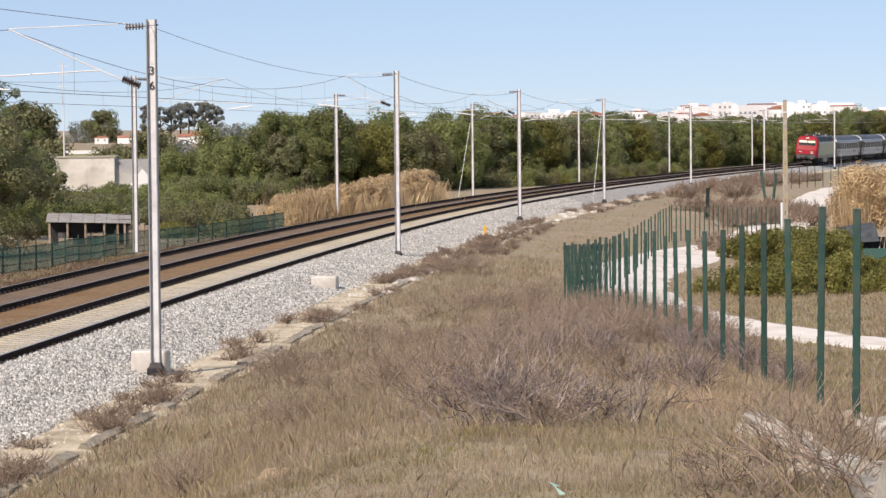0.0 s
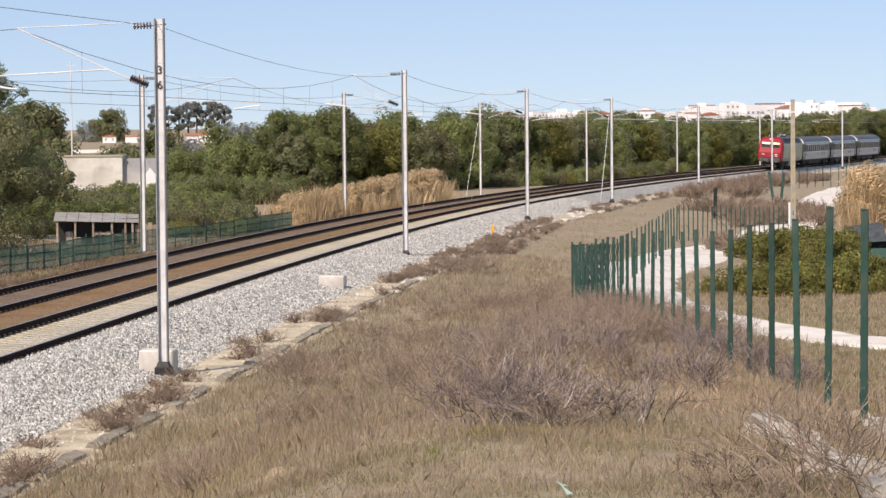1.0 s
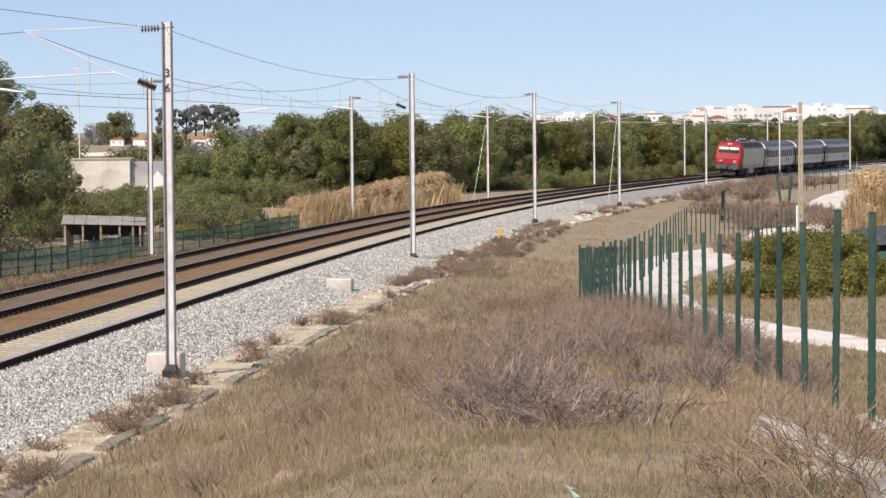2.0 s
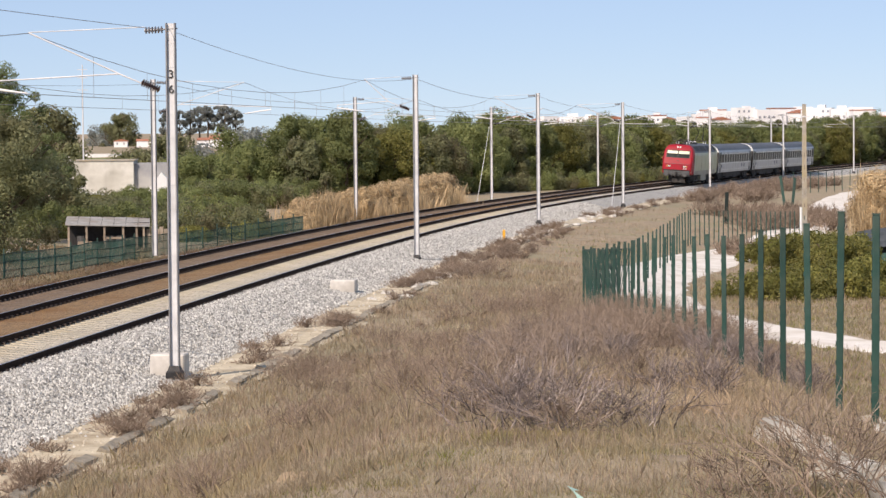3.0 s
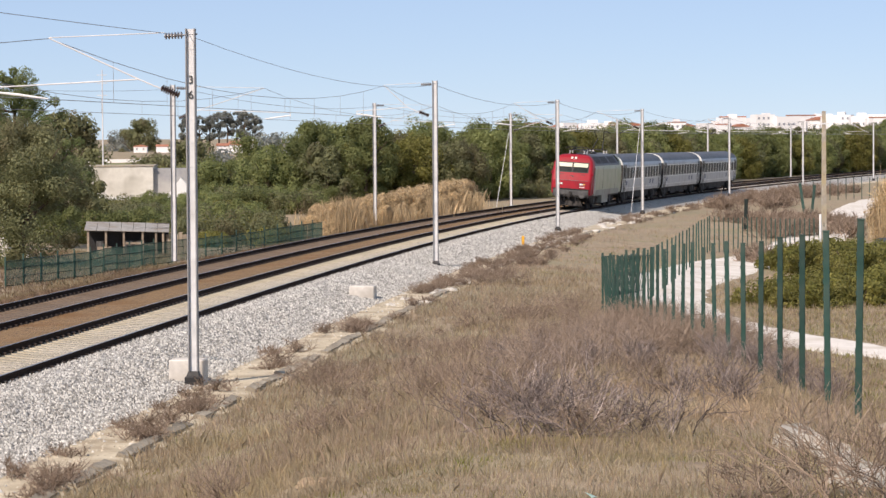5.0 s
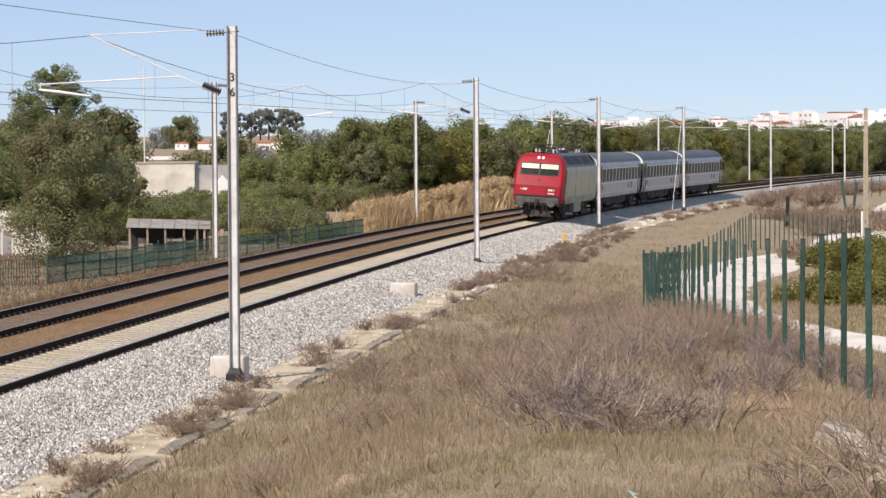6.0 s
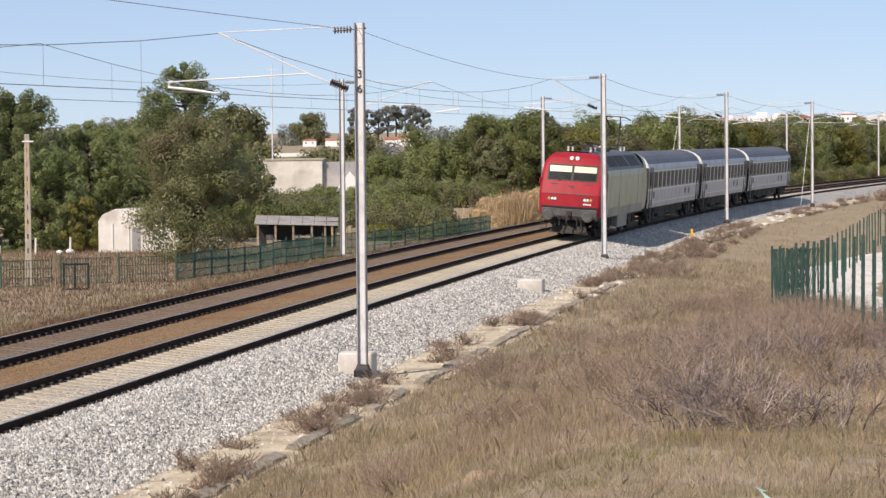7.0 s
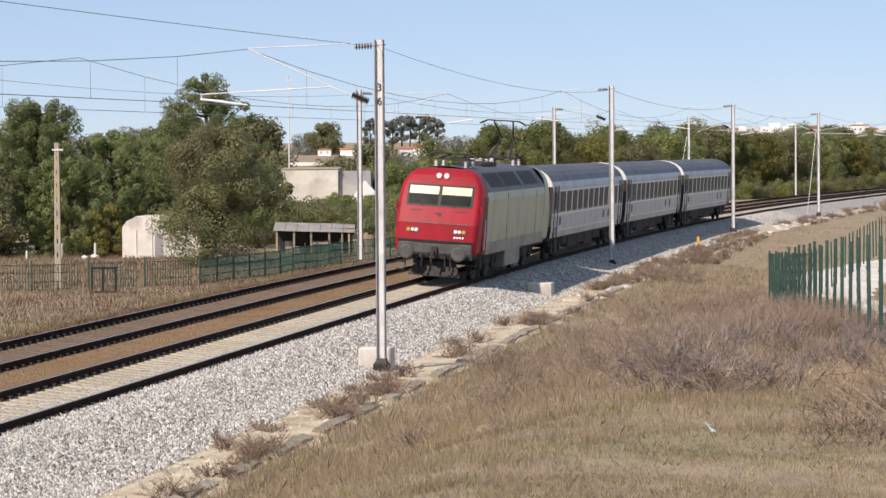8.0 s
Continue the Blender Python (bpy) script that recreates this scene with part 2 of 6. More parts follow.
# ================= building helpers =================
class Geo:
    """Gathers vertices and faces for one mesh."""

    def __init__(self):
        self.v, self.f = [], []

    def add(self, verts, faces):
        n = len(self.v)
        self.v += [tuple(p) for p in verts]
        self.f += [tuple(n + i for i in f) for f in faces]
        return self

    def box(self, x0, y0, z0, x1, y1, z1, m=None, bevel=0.0):
        b = bevel
        if b:
            ring = [(x0 + b, y0), (x1 - b, y0), (x1, y0 + b), (x1, y1 - b), (x1 - b, y1), (x0 + b, y1), (x0, y1 - b), (x0, y0 + b)]
            cx, cy = (x0 + x1) / 2, (y0 + y1) / 2
            sx, sy = 1 - 2 * b / max(x1 - x0, 1e-6) * 0.9, 1 - 2 * b / max(y1 - y0, 1e-6) * 0.9
            top = [(cx + (x - cx) * sx, cy + (y - cy) * sy) for x, y in ring]
            vs = [(x, y, z0) for x, y in ring] + [(x, y, z1 - b) for x, y in ring] + [(x, y, z1) for x, y in top]
            fs = [(7, 6, 5, 4, 3, 2, 1, 0), tuple(range(16, 24))]
            for k in (0, 8):
                fs += [(k + i, k + (i + 1) % 8, k + 8 + (i + 1) % 8, k + 8 + i) for i in range(8)]
        else:
            vs = [(x, y, z) for z in (z0, z1) for x, y in ((x0, y0), (x1, y0), (x1, y1), (x0, y1))]
            fs = [(3, 2, 1, 0), (4, 5, 6, 7), (0, 1, 5, 4), (1, 2, 6, 5), (2, 3, 7, 6), (3, 0, 4, 7)]
        return self.add([m @ Vector(p) for p in vs] if m else vs, fs)

    def tube(self, points, radii, n=6, caps=True):
        pts = [Vector(p) for p in points]
        if not isinstance(radii, (list, tuple)):
            radii = [radii] * len(pts)
        vs, fs = [], []
        for i, p in enumerate(pts):
            d = (pts[min(i + 1, len(pts) - 1)] - pts[max(i - 1, 0)]).normalized()
            a = d.cross(Vector((0, 0, 1)) if abs(d.z) < 0.9 else Vector((1, 0, 0))).normalized()
            b = d.cross(a)
            vs += [p + (a * math.cos(6.2832 * k / n) + b * math.sin(6.2832 * k / n)) * radii[i] for k in range(n)]
        for i in range(len(pts) - 1):
            fs += [(i * n + k, i * n + (k + 1) % n, (i + 1) * n + (k + 1) % n, (i + 1) * n + k) for k in range(n)]
        if caps:
            fs += [tuple(range(n)), tuple(range((len(pts) - 1) * n, len(pts) * n))]
        return self.add(vs, fs)

    def loft(self, rings, closed=True, caps=True):
        n = len(rings[0])
        vs = [p for r in rings for p in r]
        last = n if closed else n - 1
        fs = [(i * n + k, i * n + (k + 1) % n, (i + 1) * n + (k + 1) % n, (i + 1) * n + k) for i in range(len(rings) - 1) for k in range(last)]
        if caps and closed:
            fs += [tuple(range(n)), tuple(range((len(rings) - 1) * n, len(rings) * n))]
        return self.add(vs, fs)

    def ico(self, c, r, squash=1.0, rng=random):
        t = 1.618
        vs = [Vector(p).normalized() for p in ((-1, t, 0), (1, t, 0), (-1, -t, 0), (1, -t, 0), (0, -1, t), (0, 1, t), (0, -1, -t), (0, 1, -t), (t, 0, -1), (t, 0, 1), (-t, 0, -1), (-t, 0, 1))]
        fs = [(0, 11, 5), (0, 5, 1), (0, 1, 7), (0, 7, 10), (0, 10, 11), (1, 5, 9), (5, 11, 4), (11, 10, 2), (10, 7, 6), (7, 1, 8), (3, 9, 4), (3, 4, 2), (3, 2, 6), (3, 6, 8), (3, 8, 9), (4, 9, 5), (2, 4, 11), (6, 2, 10), (8, 6, 7), (9, 8, 1)]
        return self.add([Vector(c) + Vector((p.x, p.y, p.z * squash)) * r * rng.uniform(0.75, 1.2) for p in vs], fs)

    def mesh(self, name, smooth=False):
        me = bpy.data.meshes.new(name)
        me.from_pydata(self.v, [], self.f)
        if smooth:
            me.polygons.foreach_set("use_smooth", [True] * len(me.polygons))
        return me


def fix(me):
    bm = bmesh.new()
    bm.from_mesh(me)
    bmesh.ops.recalc_face_normals(bm, faces=bm.faces)
    bm.to_mesh(me)
    bm.free()


def part(name, geo, material, parent=None, label="", smooth=False, normals=True):
    me = geo.mesh(name, smooth)
    if normals and len(geo.f) < 6000:
        fix(me)
    me.materials.append(M[material])
    ob = new(name, me)
    ob.parent = parent
    return tagged(ob, label)


def thing(name, label, category, m=None, group="", kind=""):
    ob = new(name)
    ob.empty_display_size = 0.3
    if m is not None:
        ob.matrix_basis = m
    return tagged(ob, label, category, group, kind)


def piece(name, me, parent, m):
    ob = new(name, me)
    ob.parent = parent
    ob.matrix_basis = m
    return ob


def sheet_mesh(name, verts, faces, material, smooth=True):
    """A large mesh straight from arrays of vertices and of equal-sided faces."""
    verts, faces = np.asarray(verts, dtype=np.float32), np.asarray(faces, dtype=np.int32)
    k = faces.shape[1]
    me = bpy.data.meshes.new(name)
    me.vertices.add(len(verts))
    me.vertices.foreach_set("co", verts.ravel())
    me.loops.add(faces.size)
    me.loops.foreach_set("vertex_index", faces.ravel())
    me.polygons.add(len(faces))
    me.polygons.foreach_set("loop_start", np.arange(0, faces.size, k, dtype=np.int32))
    me.polygons.foreach_set("use_smooth", np.full(len(faces), smooth))
    me.update(calc_edges=True)
    me.materials.append(M[material])
    return me


# ================= the line of the railway =================
HS = [-80, 0, 40, 80, 120, 160, 200, 240, 280, 320, 360, 400, 500, 900]
HD = [9.2, 9.2, 9.2, 9.55, 10.6, 12.1, 13.9, 15.65, 17.2, 18.4, 19.3, 20.0, 21.0, 23.0]
LS = np.arange(-80, 900, 0.5)
LH = np.radians(np.interp(LS, HS, HD))
LX = np.concatenate([[0], np.cumsum(np.sin(LH) * 0.5)[:-1]])
LY = np.concatenate([[0], np.cumsum(np.cos(LH) * 0.5)[:-1]])
LX += -11.65 - np.interp(0, LS, LX)
LY += 34.0 - np.interp(0, LS, LY)
GAP = 4.55          # between the two track centres
CANT = 0.12


def fall(y):
    u = np.maximum((np.asarray(y, dtype=float) - 90) / 215, 0)
    return -1.25 * (1 - np.exp(-u ** 1.5))


def along(s, off, z=0.0):
    x, y, h = np.interp(s, LS, LX), np.interp(s, LS, LY), np.interp(s, LS, LH)
    return np.array([x + off * np.cos(h), y - off * np.sin(h), z + fall(y)]).T


def heading(s):
    return float(np.degrees(np.interp(s, LS, LH)))


def rail_of(x, y):
    """Distance along the line and offset to its right, for arrays of places."""
    x, y = np.asarray(x, dtype=float), np.asarray(y, dtype=float)
    s = np.interp(y, LY, LS)
    for _ in range(3):
        cx, cy, h = np.interp(s, LS, LX), np.interp(s, LS, LY), np.interp(s, LS, LH)
        s = s + (x - cx) * np.sin(h) + (y - cy) * np.cos(h)
    cx, cy, h = np.interp(s, LS, LX), np.interp(s, LS, LY), np.interp(s, LS, LH)
    return s, (x - cx) * np.cos(h) - (y - cy) * np.sin(h)


def step(a, b, v):
    u = np.clip((v - a) / (b - a), 0, 1)
    return u * u * (3 - 2 * u)


def ground(x, y):
    """Height of the land: the trackside strip, the rise on which the camera stands, the low land beyond."""
    x, y = np.asarray(x, dtype=float), np.asarray(y, dtype=float)
    s, off = rail_of(x, y)
    strip = -0.72 + fall(y)
    low = -1.5 + 0.3 * step(200, 420, y) * fall(y)
    rise = np.maximum(3.6 - 0.0455 * np.clip(y, 0, 400), low)
    u = x - 0.0695 * y
    rise = rise + (low - rise) * step(3.2, 9.5, u) * step(-30, 20, y)
    right = strip + (rise - strip) * step(5.7, 15.0 + 2 * step(60, 140, y), off)
    left = strip + (-1.35 + fall(y) * 0.5 - strip) * step(7.5, 13, -off)
    z = np.where(off > 0, right, left)
    z = z + 4.2 * step(335, 470, y) * (1 - step(900, 1400, y)) * (1 - step(-4, 22, x))
    far = step(420, 1500, y)
    z = z * (1 - far) + far * (1.0 + 1.0 * step(1100, 1700, y))
    rough = 0.035 * np.sin(x * 1.3 + np.sin(y * 0.9) * 1.7) * np.sin(y * 0.75 + x * 0.3) + 0.02 * np.sin(x * 2.9 + 1.3) * np.sin(y * 2.1 + x)
    return z + rough * step(6.5, 9.0, np.abs(off + GAP / 2))


def gz(x, y):
    return float(ground(x, y))


# ================= land, trackbed, road =================
def land():
    ys = np.concatenate([[-600, -300, -150, -80, -50, -30, -20, -12, -6], np.arange(0, 70, 0.7), np.arange(70, 180, 1.5), np.arange(180, 460, 5), np.arange(460, 1200, 40), [1300, 1500, 1700, 2000, 2600, 3600, 4800]])
    xs = np.concatenate([[-4000, -2000, -1000, -600, -400, -250, -160, -110, -80, -60, -48, -40, -34], np.arange(-30, -6, 1.5), np.arange(-6, 16, 0.6), np.arange(16, 50, 1.5), np.arange(50, 130, 5), [140, 170, 220, 300, 400, 600, 1000, 2000, 4000]])
    X, Y = np.meshgrid(xs, ys)
    Z = ground(X, Y)
    V = np.stack([X.ravel(), Y.ravel(), Z.ravel()], 1)
    n = len(xs)
    i, j = np.meshgrid(np.arange(n - 1), np.arange(len(ys) - 1))
    a = (j * n + i).ravel()
    return tagged(new("ground", sheet_mesh("ground", V, np.stack([a, a + 1, a + n + 1, a + n], 1), "ground")), "dry winter meadow, straw brown with green patches", "ground", kind="structure")


land()
STATIONS = np.concatenate([np.arange(-60, 130, 1.0), np.arange(130, 300, 3.0), np.arange(300, 800, 8.0)])


def ribbon(name, profile, material, parent, noise_z=0.0, seed=1, edge=0.0):
    """A strip that runs along the line; profile: offsets and heights across it."""
    offs, zs = np.array([p[0] for p in profile]), np.array([p[1] for p in profile])
    rows = []
    for s in STATIONS:
        o = offs.copy()
        if edge:
            for k, f in ((-1, 1.0), (-2, 0.4)):
                o[k] += edge * f * (noise.noise(Vector((s * 0.45, seed, 0))) + 0.6 * noise.noise(Vector((s * 1.7, seed, 5))))
        rows.append(np.array([along(s, a, z + noise_z * 1.5 * noise.noise(Vector((s * 0.8, a * 2.1, seed)))) for a, z in zip(o, zs)]))
    V = np.concatenate(rows)
    n = len(offs)
    i, j = np.meshgrid(np.arange(n - 1), np.arange(len(STATIONS) - 1))
    a = (j * n + i).ravel()
    ob = new(name, sheet_mesh(name, V, np.stack([a, a + 1, a + n + 1, a + n], 1), material))
    ob.parent = parent
    return ob


bed = thing("trackbed", "raised ballast bed of a double-track railway curve", "trackbed", kind="structure")
ribbon("ballast_shoulder", [(0.87, -0.17), (1.4, -0.17), (1.9, -0.2), (2.4, -0.33), (2.9, -0.47), (3.4, -0.58), (4.2, -0.70)], "ballast", bed, 0.025, 2, 0.25)
ribbon("near_track_infill", [(-0.87, -0.072), (-0.4, -0.112), (0, -0.132), (0.4, -0.160), (0.87, -0.185)], "midbed", bed, 0.012, 3)
ribbon("infill_between_tracks", [(-3.68, -0.18), (-3.0, -0.17), (-2.3, -0.15), (-1.5, -0.09), (-0.87, -0.06)], "rustbed", bed, 0.015, 4)
ribbon("far_track_infill", [(-5.42, -0.075), (-4.9, -0.115), (-4.55, -0.135), (-4.1, -0.163), (-3.68, -0.19)], "bed", bed, 0.012, 5)
ribbon("far_shoulder", [(-9.3, -0.95), (-8.2, -0.55), (-7.2, -0.25), (-6.4, -0.12), (-5.42, -0.06)], "rustbed", bed, 0.02, 6)
dirt = ribbon("dirt_strip", [(3.6, -0.70), (4.3, -0.655), (4.8, -0.645), (5.2, -0.645), (5.6, -0.65), (6.0, -0.71)], "dirt", None, 0.007, 7, 0.3)
tagged(dirt, "bare sandy strip of soil beside the ballast", "dirt path", kind="structure")


def pebbles():
    """Loose ballast stones that break up the shoulder's surface near the camera."""
    rng = np.random.RandomState(11)
    base = np.array([(1, 0, 0), (-1, 0, 0), (0, 1, 0), (0, -1, 0), (0, 0, 1), (0, 0, -1)], dtype=float)
    tri = np.array([(0, 2, 4), (2, 1, 4), (1, 3, 4), (3, 0, 4), (2, 0, 5), (1, 2, 5), (3, 1, 5), (0, 3, 5)])
    n = 80000
    s = 4 + 190 * rng.rand(n) ** 1.7
    off = 0.95 + 3.3 * rng.rand(n) + (rng.rand(n) < 0.02) * 1.4 * rng.rand(n)
    P = along(s, off, 0)
    P[:, 2] += np.interp(off, [0.87, 1.9, 2.4, 3.4, 4.2, 4.6, 6.6], [-0.17, -0.2, -0.33, -0.58, -0.66, -0.65, -0.66]) + 0.005
    V = base[None] * rng.uniform(0.020, 0.052, (n, 1, 3)) * rng.uniform(0.7, 1.3, (n, 6, 3))
    a = rng.rand(n) * 6.28
    ca, sa = np.cos(a)[:, None], np.sin(a)[:, None]
    V = np.stack([V[..., 0] * ca - V[..., 1] * sa, V[..., 0] * sa + V[..., 1] * ca, V[..., 2]], -1) + P[:, None, :]
    F = (tri[None] + 6 * np.arange(n)[:, None, None]).reshape(-1, 3)
    ob = new("ballast_stones", sheet_mesh("ballast_stones", V.reshape(-1, 3), F, "stone", smooth=False))
    tagged(ob, "loose grey-white crushed limestone on the ballast shoulder", "ballast", kind="stuff")


M["stone"] = surface("crushed_limestone", (0.30, 0.297, 0.275), (0.52, 0.512, 0.48), 7, 0.9, island=0.6)
pebbles()


ROAD_PTS = []       # centre points and half widths, kept clear of grass


def road_sheet(name, line, label):
    """A pale gravel road: centre points with half widths."""
    pts, wid = [Vector(p[:2]) for p in line], [p[2] for p in line]
    fine, fw = [], []
    for i in range(len(pts) - 1):
        p0, p1, p2, p3 = pts[max(i - 1, 0)], pts[i], pts[i + 1], pts[min(i + 2, len(pts) - 1)]
        for k in range(8):
            t = k / 8
            fine.append(0.5 * ((2 * p1) + (p2 - p0) * t + (2 * p0 - 5 * p1 + 4 * p2 - p3) * t * t + (3 * p1 - p0 - 3 * p2 + p3) * t ** 3))
            fw.append(wid[i] * (1 - t) + wid[i + 1] * t)
    ROAD_PTS.extend((p.x, p.y, w) for p, w in zip(fine, fw))
    V, n = [], 9
    for i, p in enumerate(fine):
        d = (fine[min(i + 1, len(fine) - 1)] - fine[max(i - 1, 0)]).normalized()
        for k in range(n):
            q = p + Vector((d.y, -d.x)) * fw[i] * (k / (n - 1) * 2 - 1) * (1 + random.uniform(-0.06, 0.06))
            V.append((q.x, q.y, gz(q.x, q.y) + (0.05 if 0 < k < n - 1 else -0.06)))
    F = [(r * n + k, r * n + k + 1, (r + 1) * n + k + 1, (r + 1) * n + k) for r in range(len(fine) - 1) for k in range(n - 1)]
    tagged(new(name, sheet_mesh(name, V, F, "road")), label, "road", kind="structure")


road_sheet("road", [(34, 62, 1.5), (24, 76, 1.5), (18.6, 85, 1.6), (15.4, 96, 1.9), (14.6, 108, 2.2), (16.2, 122, 2.4), (22.0, 142, 2.6), (28.5, 160, 2.6), (36, 190, 2.2), (42.5, 217, 2.2), (50.5, 250, 2.3), (60, 285, 2.4), (72, 320, 2.4)], "pale unpaved road that bends below the railway bank")


# ---------------- rails, sleepers, fastenings ----------------
def rail_geo(off, z):
    prof = [(-0.07, -0.172), (0.07, -0.172), (0.07, -0.16), (0.012, -0.14), (0.012, -0.05), (0.036, -0.04), (0.036, -0.004), (0.03, 0.0), (-0.03, 0.0), (-0.036, -0.004), (-0.036, -0.04), (-0.012, -0.05), (-0.012, -0.14), (-0.07, -0.16)]
    g = Geo()
    g.loft([[tuple(along(s, off + a, z + b)) for a, b in prof] for s in np.concatenate([np.arange(-60, 420, 4.0), np.arange(420, 800, 16)])])
    return g


def head_geo(off, z):
    g = Geo()
    g.loft([[tuple(along(s, off + a, z + 0.004)) for a in (-0.028, 0.028)] for s in np.concatenate([np.arange(-60, 420, 4.0), np.arange(420, 800, 16)])], closed=False)
    return g


SLEEPER = Geo()
SLEEPER.loft([[(-w, y, -0.14), (w, y, -0.14), (w * 0.75, y, t), (-w * 0.75, y, t)] for y, w, t in ((-1.3, 0.13, 0.0), (-0.55, 0.13, 0.0), (-0.35, 0.12, -0.02), (0.35, 0.12, -0.02), (0.55, 0.13, 0.0), (1.3, 0.13, 0.0))])
SLEEPER_ME = SLEEPER.mesh("sleeper")
fix(SLEEPER_ME)
SLEEPER_ME.materials.append(M["sleeper"])
OLD_ME = SLEEPER.mesh("sleeper_old")
fix(OLD_ME)
M["oldsleeper"] = surface("rust_stained_sleeper", (0.12, 0.085, 0.06), (0.20, 0.15, 0.105), 6, 0.95, bump=0.006, obj=0.15)
OLD_ME.materials.append(M["oldsleeper"])


def railway(name, centre, label, sleeper_me):
    tr = thing(name, label, "railway track", kind="structure")
    for off, z in ((0.87, 0.0), (-0.87, CANT)):
        r = part("rail", rail_geo(centre + off, z), "rail", tr, "rusty steel rail, darkened for its shaded side")
        part("rail_head", head_geo(centre + off, z), "railtop", r, "shiny worn rail head", normals=False)
    clips = Geo()
    tilt = math.degrees(math.atan2(CANT, 1.74))
    for k in range(620):
        s = -6 + 0.6 * k
        m = Matrix.Translation(along(s, centre, CANT / 2 - 0.166)) @ pose(0, 0, 0, 0, 0, 90 - heading(s)) @ pose(0, 0, 0, tilt)
        # the sleeper lies across: its length along local y
        if k < 290:
            piece("sleeper", sleeper_me, tr, m)
        for off, z in ((0.87, 0.0), (-0.87, CANT)):
            for side in (-0.1, 0.1):
                q = Matrix.Translation(along(s, centre + off + side, z)) @ pose(0, 0, 0, 0, 0, -heading(s))
                clips.box(-0.05, -0.07, -0.19, 0.05, 0.07, -0.115, q)
    tagged(part("fastening", clips, "clip", tr, "dark iron rail clips", normals=False), kind="stuff")


railway("near_track", 0.0, "railway track on concrete sleepers in pale ballast", SLEEPER_ME)
railway("far_track", -GAP, "railway track with rust-stained brown trackbed", OLD_ME)


# ---------------- drain edge, rubble, blocks ----------------
def rock_geo(rng, r, squash):
    g = Geo()
    g.ico((0, 0, 0), r, squash, rng)
    return g


M["drain"] = surface("mossy_grey_concrete", (0.22, 0.195, 0.15), (0.36, 0.32, 0.25), 5, 0.95, bump=0.02, obj=0.2)


def drain():
    rng = random.Random(5)
    d = thing("drain", "broken concrete drain edging along the dirt strip", "drain", kind="structure")
    meshes = []
    for k in range(4):
        g = Geo()
        w, l = 0.10 + 0.015 * k, 0.52
        g.loft([[(-w + rng.uniform(-.05, .05), y, -0.12), (w + rng.uniform(-.05, .05), y, -0.12), (w * 0.9, y, 0.02 + rng.uniform(-.02, .02)), (-w * 0.95, y, 0.03 + rng.uniform(-.02, .02))] for y in (-l, -l * 0.3, l * 0.4, l)])
        me = g.mesh("slab")
        fix(me)
        me.materials.append(M["drain"])
        meshes.append(me)
    s = 0.0
    while s < 150:
        if rng.random() < 0.88:
            p = along(s, 5.70 + rng.uniform(-0.03, 0.03), -0.63 + rng.uniform(-0.02, 0.02))
            piece("slab", rng.choice(meshes), d, pose(*p, rng.uniform(-2, 2), 10 + rng.uniform(-5, 5), -heading(s) + rng.uniform(-2.5, 2.5)))
        s += rng.uniform(1.0, 1.1)


drain()


def rubble():
    rng = random.Random(8)
    for s0, s1, n, o0, o1, r0, r1 in ((66, 84, 30, 4.4, 5.9, 0.1, 0.3), (120, 140, 30, 4.5, 6.2, 0.12, 0.35), (150, 205, 40, 4.6, 6.4, 0.12, 0.38), (8, 60, 12, 4.3, 5.6, 0.05, 0.12)):
        for _ in range(n):
            s, o = rng.uniform(s0, s1), rng.uniform(o0, o1)
            p = along(s, o, -0.66)
            ob = part("stone", rock_geo(rng, rng.uniform(r0, r1), 0.5), "rubble")
            ob.matrix_basis = pose(*p, 0, 0, rng.uniform(0, 360))
            tagged(ob, "pale broken concrete lump on the trackside soil", "stone", "trackside rubble")


rubble()


def clods():
    """Lumps of sandy soil and small stones strewn over the bare strip."""
    rng = np.random.RandomState(17)
    base = np.array([(1, 0, 0), (-1, 0, 0), (0, 1, 0), (0, -1, 0), (0, 0, 1), (0, 0, -1)], dtype=float)
    tri = np.array([(0, 2, 4), (2, 1, 4), (1, 3, 4), (3, 0, 4), (2, 0, 5), (1, 2, 5), (3, 1, 5), (0, 3, 5)])
    n = 5000
    s = 4 + 150 * rng.rand(n) ** 1.5
    off = 4.2 + 1.6 * rng.rand(n)
    P = along(s, off, -0.655)
    size = 0.014 + 0.06 * rng.rand(n) ** 4
    V = base[None] * size[:, None, None] * rng.uniform(0.7, 1.4, (n, 6, 3)) * np.array([1, 1, 0.7])
    a = rng.rand(n) * 6.28
    ca, sa = np.cos(a)[:, None], np.sin(a)[:, None]
    V = np.stack([V[..., 0] * ca - V[..., 1] * sa, V[..., 0] * sa + V[..., 1] * ca, V[..., 2]], -1) + P[:, None, :]
    F = (tri[None] + 6 * np.arange(n)[:, None, None]).reshape(-1, 3)
    ob = new("soil_clods", sheet_mesh("soil_clods", V.reshape(-1, 3), F, "clod", smooth=False))
    tagged(ob, "lumps of sandy soil and small stones beside the ballast", "soil", kind="stuff")


M["clod"] = surface("sandy_clods", (0.36, 0.305, 0.225), (0.58, 0.52, 0.41), 3, 0.95, island=0.35)
clods()


def block(x, y, w, d, h, rz, label):
    z = gz(x, y)
    g = Geo()
    g.box(-w / 2, -d / 2, -0.15, w / 2, d / 2, h, bevel=0.03)
    ob = part("concrete_block", g, "conc")
    ob.matrix_basis = pose(x, y, z, 0, 0, rz)
    return tagged(ob, label, "concrete block")


block(2.92, 102.6, 0.90, 0.8, 0.56, -9, "pale weathered concrete block at the ballast edge")
block(-2.2, 68.4, 0.82, 0.7, 0.62, -9, "pale concrete footing block beside a mast")


